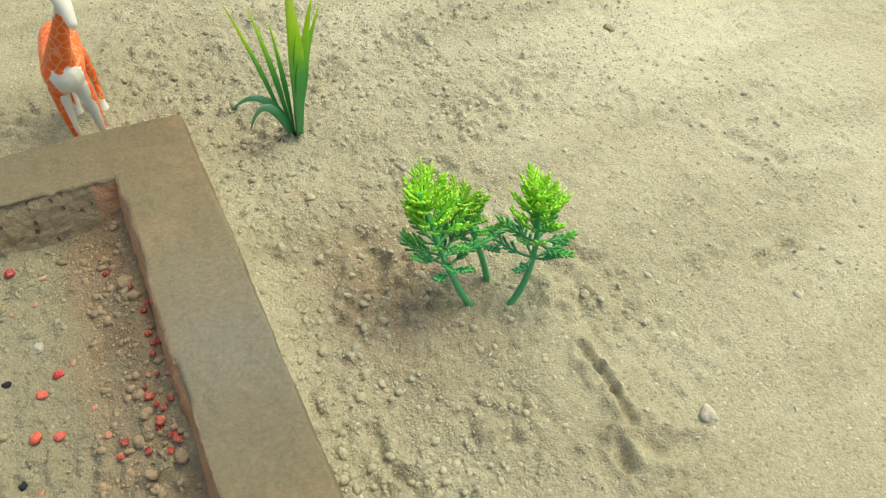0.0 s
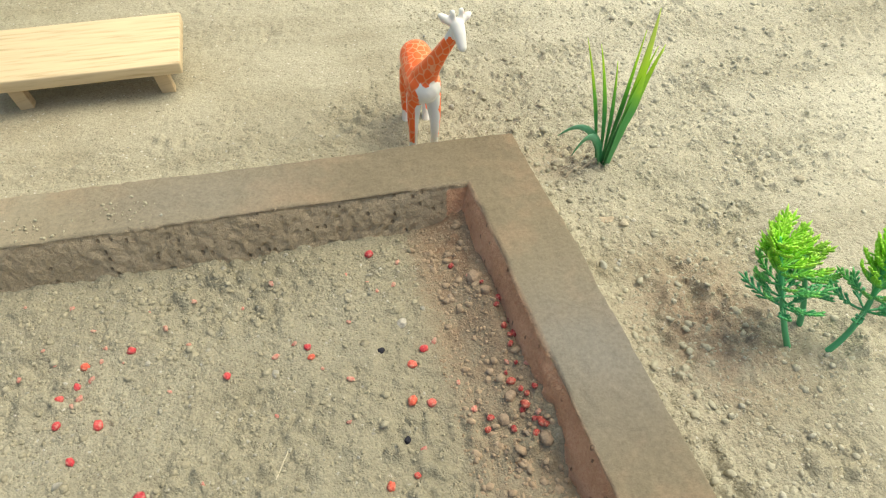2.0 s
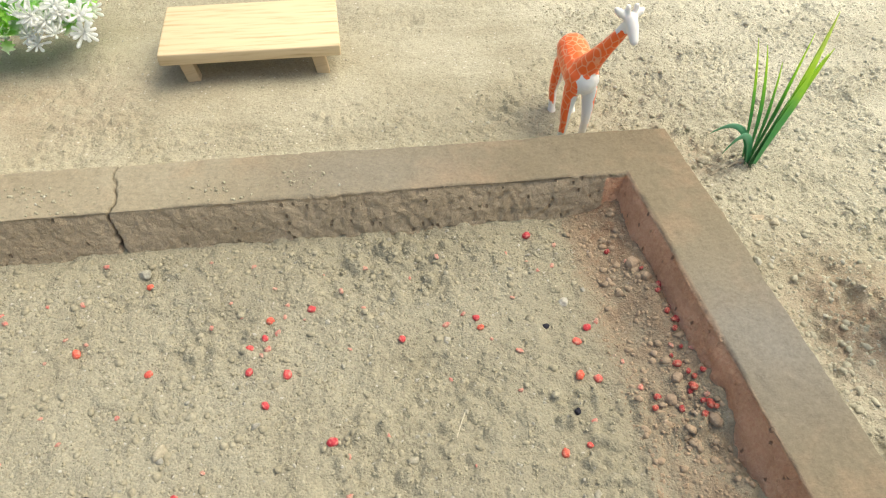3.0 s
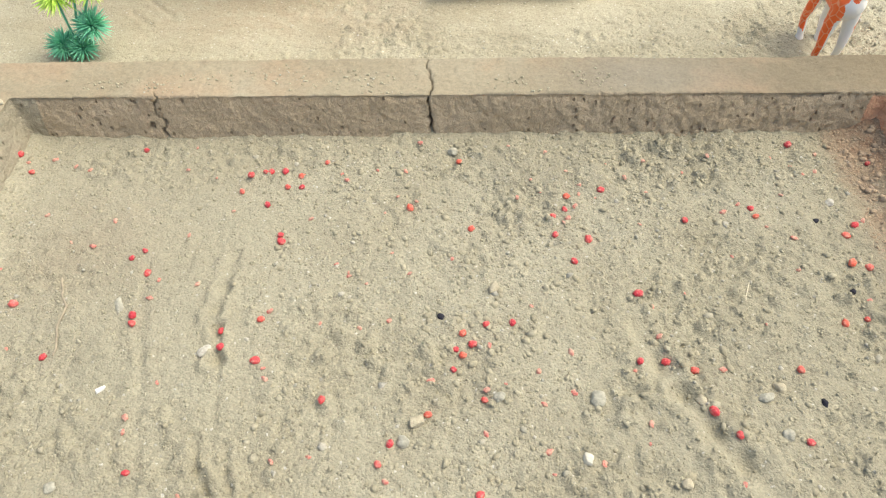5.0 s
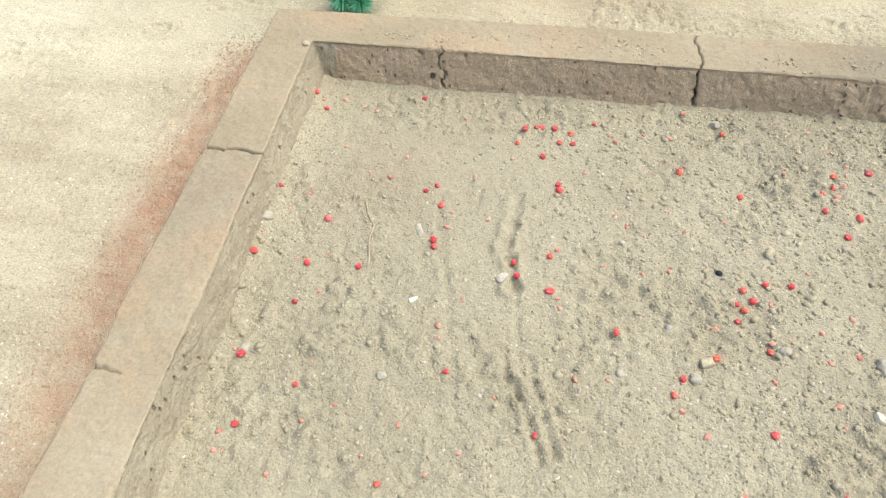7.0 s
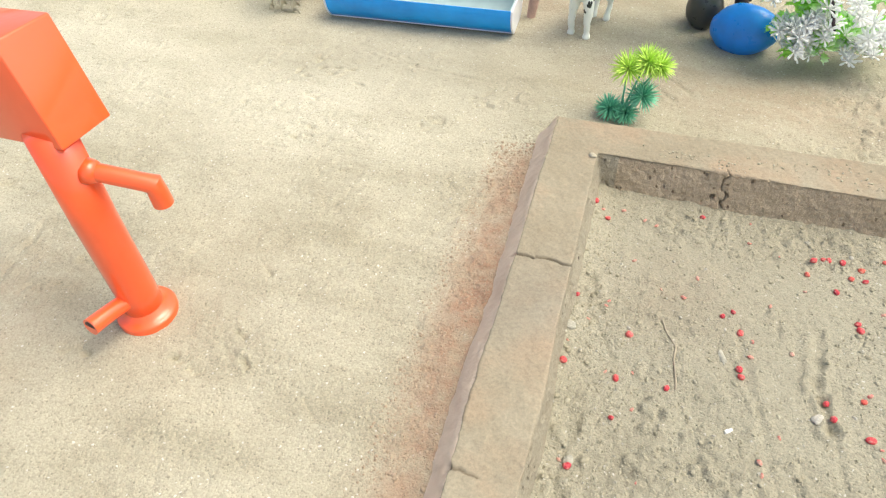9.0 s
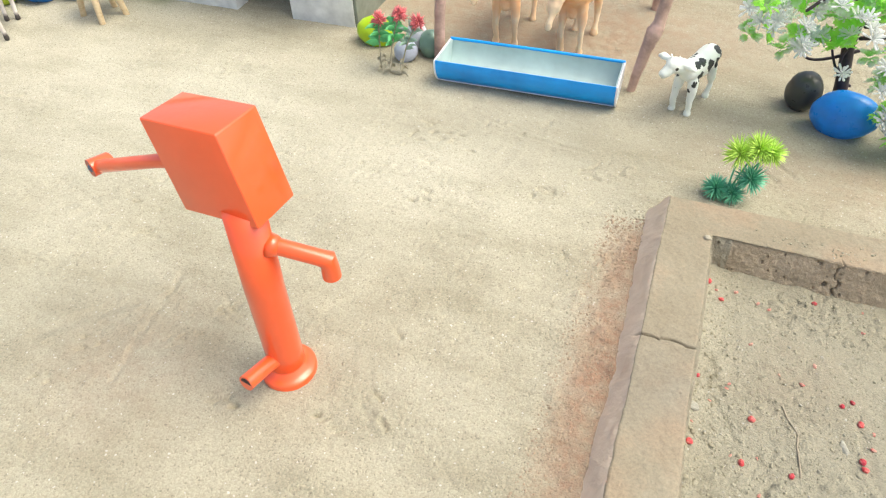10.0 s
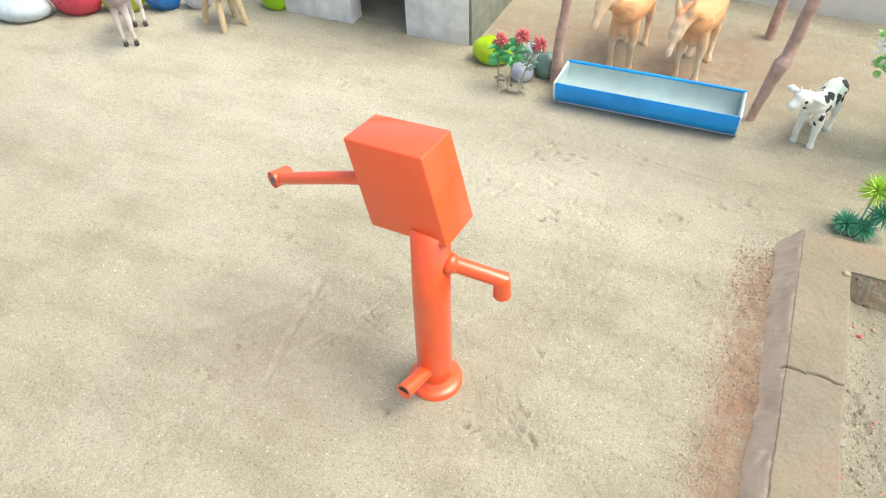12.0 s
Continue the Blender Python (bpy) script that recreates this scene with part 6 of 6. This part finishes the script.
# ---- single pebbles, chips, a root and straws ----
def build_pebble(x, y, size, colour, label, seed, name="pebble", square=False):
    bm = bmesh.new()
    if square:
        rounded_box(bm, (-1, -1, -1), (1, 1, 1), 0.45, 2, 0.25, seed)
    else:
        bmesh.ops.create_icosphere(bm, subdivisions=3, radius=1.0)
    off = Vector((seed * 1.9, seed * 0.8, seed * 1.1))
    rng = random.Random(seed)
    cuts = [(Vector((rng.gauss(0, 1), rng.gauss(0, 1), rng.gauss(0, 0.7))).normalized(), rng.uniform(0.78, 0.95)) for _ in range(6)]
    for v in bm.verts:
        d = 1 + 0.30 * noise.noise(v.co * 1.1 + off) + 0.14 * noise.noise(v.co * 2.7 + off)
        for n, reach in cuts:
            v.co -= n * max(0.0, v.co.dot(n) - reach)
        v.co = Vector((v.co.x * size[0] * d, v.co.y * size[1] * d, v.co.z * size[2] * d)) / 2300
    ob = sharp(part(name, bm, plain_material("pebble_surface", colour, 0.9, 0.25, 500, 0.0008, 900, specular=0.15)), 45)
    ob.matrix_world = pose(x, y, ground_at(x, y) + size[2] / 2300 * 0.15, 0, 0, seed * 47.0)
    return tagged(ob, label, "pebble", "loose pebbles")


GREY, TANNISH, PALE = (0.335, 0.322, 0.262), (0.375, 0.335, 0.245), (0.42, 0.395, 0.335)
for k, (x, y, sx, sy, sz, colour, square) in enumerate((
        (0.1235, -0.1285, 7, 6, 3, PALE, False), (0.281, -0.150, 8, 7, 5, GREY, False), (0.206, -0.167, 6, 5, 4, GREY, False), (0.211, -0.159, 6, 6, 5, TANNISH, True),
        (0.243, -0.149, 6, 5, 4, GREY, False), (0.321, -0.151, 6, 5, 4, TANNISH, False), (0.353, -0.145, 6, 5, 4, TANNISH, False), (0.346, -0.150, 7, 5, 4, GREY, False),
        (0.350, -0.165, 6, 5, 4, GREY, False), (0.081, -0.105, 10, 4, 2.5, GREY, False), (0.243, -0.097, 6, 8, 5, TANNISH, False), (0.226, -0.010, 6, 6, 5, GREY, False),
        (0.308, -0.183, 5, 5, 4, TANNISH, False), (0.080, -0.184, 5, 5, 4, GREY, False), (0.616, -0.168, 8, 8, 6, PALE, False), (0.520, -0.015, 6, 5, 4, TANNISH, False),
        (0.621, -0.004, 6, 6, 5, TANNISH, False), (0.719, 0.052, 8, 7, 6, TANNISH, False), (0.505, 0.035, 8, 7, 6, TANNISH, False), (0.511, 0.041, 7, 6, 6, TANNISH, False),
        (0.501, -0.037, 6, 4, 4, GREY, False), (0.604, -0.107, 6, 5, 4, GREY, False), (0.436, -0.100, 6, 6, 5, TANNISH, False), (0.440, -0.093, 6, 5, 5, GREY, False),
        (0.448, -0.112, 7, 6, 5, TANNISH, False), (0.441, -0.034, 7, 8, 6, TANNISH, False), (0.444, -0.043, 6, 6, 5, TANNISH, False), (0.407, -0.047, 6, 5, 4, PALE, False),
        (0.019, -0.180, 7, 6, 4, GREY, False), (0.006, -0.108, 8, 6, 4, GREY, False), (0.001, -0.133, 6, 7, 4, GREY, False))):
    # pebbles right of the pen are lightened for the brighter light too
    build_pebble(x, y, (sx, sy, sz), (0.35, 0.265, 0.19) if 0.43 < x < 0.46 else tuple(c * (1.25 if x > 0.48 else 1.05) for c in colour), "small " + {GREY: "grey", TANNISH: "tan", PALE: "pale"}[colour] + (" square lump of soil" if square else " rounded pebble") + " on the sand", k + 1, square=square)
build_pebble(0.274, -0.174, (6, 5, 5), (0.56, 0.53, 0.44), "whitish angular stone chip on the pen floor", 40, "stone_chip", True)
build_pebble(0.086, -0.145, (2, 5, 2), (0.80, 0.78, 0.72), "tiny white splinter on the sand", 41, "white_chip", True)
build_pebble(0.513, -0.011, (9, 4, 2), (0.46, 0.38, 0.27), "flat tan wood chip on the soil", 42, "wood_chip", True)
for k, (x, y) in enumerate(((0.396, -0.059), (0.399, -0.099), (0.368, -0.152), (0.220, -0.111))):
    build_pebble(x, y, (4, 3, 3), (0.03, 0.03, 0.04), "tiny black seed on the pen floor", 50 + k, "black_seed")


lump = build_pebble(-0.0035, 0.0035, (6, 4, 3), (0.44, 0.39, 0.29), "pale crumb of mud on the wall's inner corner", 61, "mud_crumb")
lump.location.z = WALL_H + 0.0002


def build_fibre(points, r, colour, name, label):
    x, y = points[0]
    z0 = ground_at(x, y)
    bm = bmesh.new()
    fine = []
    for (ax, ay), (bx, by) in zip(points, points[1:]):
        for k in range(4):
            t = k / 4
            px, py = ax + (bx - ax) * t, ay + (by - ay) * t
            fine.append((px - x, py - y, ground_at(px, py) - z0 + r * 0.6, r))
    tube(bm, fine, 7)
    ob = part(name, bm, plain_material(name + "_fibre", colour, 0.8, 0.2, 300))
    ob.matrix_world = pose(x, y, z0)
    tagged(ob, label, name.replace("_", " "))


build_fibre([(0.051, -0.090), (0.055, -0.100), (0.059, -0.106), (0.0585, -0.114), (0.061, -0.126), (0.061, -0.130)], 0.0005, (0.31, 0.265, 0.19), "dry_root", "thin dry wavy root lying on the sand")
build_fibre([(0.356, -0.093), (0.353, -0.099), (0.350, -0.106)], 0.00028, (0.52, 0.47, 0.35), "straw", "short pale straw on the pen floor")
build_fibre([(0.505, 0.024), (0.512, 0.027), (0.519, 0.029), (0.527, 0.026)], 0.0005, (0.50, 0.42, 0.30), "dry_stalk", "thin dry stalk at the foot of the grass")


# ---- crumbs of soil strewn over the ground ----
def build_crumbs():
    rng = np.random.RandomState(4)
    def scatter(n, x0, x1, y0, y1, lo, hi, power, mask=None):
        x, y = rng.uniform(x0, x1, n), rng.uniform(y0, y1, n)
        keep = rng.uniform(0, 1, n) < (roughness_of(x, y) ** power if mask is None else mask(x, y))
        in_wall = (x > -0.034) & (x < 0.486) & (y < 0.041) & ~((x > 0.004) & (x < 0.446 + 0.06 * (0.007 - y)) & (y < 0.001))
        keep &= ~in_wall
        return np.column_stack([x, y, lo + (hi - lo) * rng.uniform(0, 1, n) ** 3])[keep]
    fine = np.concatenate([
        scatter(34000, 0.005, 0.446, -0.235, 0.001, 0.0003, 0.0010, 1.1),
        scatter(30000, 0.46, 0.82, -0.20, 0.20, 0.0003, 0.0010, 0.9),
        scatter(12000, 0.10, 0.62, 0.03, 0.24, 0.0003, 0.0011, 1.3),
        scatter(6500, -0.085, -0.034, -0.30, 0.03, 0.0003, 0.0009, 0, lambda x, y: smooth(-0.09, -0.05, x)),
        scatter(14000, -0.75, -0.036, -0.32, 0.14, 0.00025, 0.0007, 0, lambda x, y: 0.10 + 0.5 * smooth(0.0, 0.6, flat_noise(x, y, 18, 33))),
        scatter(3000, -0.62, 0.30, 0.10, 0.30, 0.0003, 0.0008, 0, lambda x, y: 0.10 + 0.5 * smooth(0.0, 0.6, flat_noise(x, y, 18, 33)))])
    coarse = np.concatenate([
        scatter(4200, 0.005, 0.446, -0.235, 0.001, 0.0006, 0.0016, 1.2),
        scatter(4600, 0.46, 0.75, -0.20, 0.20, 0.0007, 0.0022, 1.6),
        scatter(2000, 0.41, 0.452, -0.20, 0.001, 0.0006, 0.0024, 0, lambda x, y: smooth(0.41, 0.445, x) * 0.45),
        scatter(800, 0.12, 0.43, -0.028, 0.0, 0.0005, 0.0019, 0, lambda x, y: 0.33 * smooth(0.1, 0.2, x)),
        scatter(450, 0.002, 0.03, -0.235, 0.0, 0.0006, 0.0022, 0, lambda x, y: smooth(0.03, 0.004, x) * 0.7),
        scatter(1100, 0.487, 0.53, -0.20, 0.06, 0.0006, 0.0024, 0, lambda x, y: 0.4 + 0 * x),
        scatter(500, -0.066, -0.034, -0.02, 0.04, 0.0006, 0.0018, 0, lambda x, y: 0.6 + 0 * x),
        scatter(700, 0.38, 0.62, 0.045, 0.16, 0.0006, 0.0022, 0, lambda x, y: 0.5 * roughness_of(x, y)),
        scatter(500, -0.068, -0.035, -0.25, 0.02, 0.0004, 0.0013, 0, lambda x, y: 0.6 + 0 * x),
        scatter(1500, -0.60, -0.04, -0.30, 0.15, 0.0005, 0.0013, 0, lambda x, y: 0.04 + 0.6 * smooth(0.25, 0.7, flat_noise(x, y, 22, 34))),
        scatter(2600, 0.14, 0.44, -0.20, 0.0, 0.0007, 0.0024, 0, lambda x, y: 0.2 + 0.6 * smooth(0.0, 0.5, flat_noise(x, y, 24, 36))),
        scatter(350, 0.21, 0.26, -0.17, -0.10, 0.0006, 0.0022, 0, lambda x, y: 0.5 + 0 * x)])
    spots = np.array([(0.072, 0.014), (0.10, 0.022), (0.135, 0.026), (0.15, 0.020), (0.175, 0.024), (0.045, 0.018), (0.26, 0.016), (0.30, 0.020), (0.19, 0.014)])[rng.randint(0, 9, 330)]
    on_wall = np.column_stack([spots[:, 0] + rng.normal(0, 0.009, 330), np.clip(spots[:, 1] + rng.normal(0, 0.004, 330), 0.010, 0.036), 0.0003 + 0.0008 * rng.uniform(0, 1, 330) ** 2])
    coarse = np.concatenate([coarse, on_wall])
    for rows, detail, name, label in ((fine, 0, "soil_grains", "loose grains of dry tan soil"), (coarse, 1, "soil_crumbs", "crumbs and small clods of dry tan soil")):
        if detail:
            bm = bmesh.new()
            bmesh.ops.create_icosphere(bm, subdivisions=detail, radius=1.0)
            base = np.array([v.co[:] for v in bm.verts])
            faces = np.array([[v.index for v in f.verts] for f in bm.faces])
            bm.free()
        else:
            base = np.array([(1, 0, 0), (-1, 0, 0), (0, 1, 0), (0, -1, 0), (0, 0, 1), (0, 0, -1)], float)
            faces = np.array([(0, 2, 4), (2, 1, 4), (1, 3, 4), (3, 0, 4), (2, 0, 5), (1, 2, 5), (3, 1, 5), (0, 3, 5)])
        n, m = len(rows), len(base)
        z = ground_height(rows[:, 0], rows[:, 1])
        if detail:
            wx, wy, wz = on_wall[:, 0], on_wall[:, 1], np.full(len(on_wall), WALL_H)
            z[-len(on_wall):] = WALL_H + 0.0011 * value_noise(wx, wy, wz, 22, 61) + 0.00035 * value_noise(wx, wy, wz, 70, 62) + 0.0002
        q = rng.uniform(0, 2 * np.pi, n)
        p = base[None] * rng.uniform(0.65, 1.3, (n, 1, 3)) * np.array([1, 1, 0.75])
        seed = rng.uniform(0, 50, (n, 1, 3))
        w = base[None] * 1.1 + seed
        p = p * (1 + 0.45 * value_noise(w[..., 0], w[..., 1], w[..., 2], 1.0, 71) + 0.30 * value_noise(w[..., 0], w[..., 1], w[..., 2], 2.6, 72))[..., None]
        for _ in range(6 if detail else 0):
            cut = rng.normal(0, 1, (n, 1, 3))
            cut /= np.linalg.norm(cut, axis=2, keepdims=True)
            p = p - cut * np.clip((p * cut).sum(2, keepdims=True) - rng.uniform(0.50, 0.90, (n, 1, 1)), 0, None)
        c, s = np.cos(q)[:, None], np.sin(q)[:, None]
        p = np.stack([p[..., 0] * c - p[..., 1] * s, p[..., 0] * s + p[..., 1] * c, p[..., 2]], -1) * rows[:, 2][:, None, None]
        p += np.stack([rows[:, 0], rows[:, 1], z + rows[:, 2] * (-0.08 if detail else 0.03)], 1)[:, None]
        f = (faces[None] + (np.arange(n) * m)[:, None, None]).reshape(-1, 3).astype(np.int32)
        me = bpy.data.meshes.new(name)
        me.vertices.add(n * m)
        me.vertices.foreach_set("co", p.astype(np.float32).ravel())
        me.loops.add(f.size)
        me.loops.foreach_set("vertex_index", f.ravel())
        me.polygons.add(len(f))
        me.polygons.foreach_set("loop_start", np.arange(0, f.size, 3, dtype=np.int32))
        me.polygons.foreach_set("use_smooth", np.full(len(f), bool(detail)))
        me.update(calc_edges=True)
        me.materials.append(CLOD)
        tagged(new(name, me), label, "soil", kind="stuff")


build_crumbs()
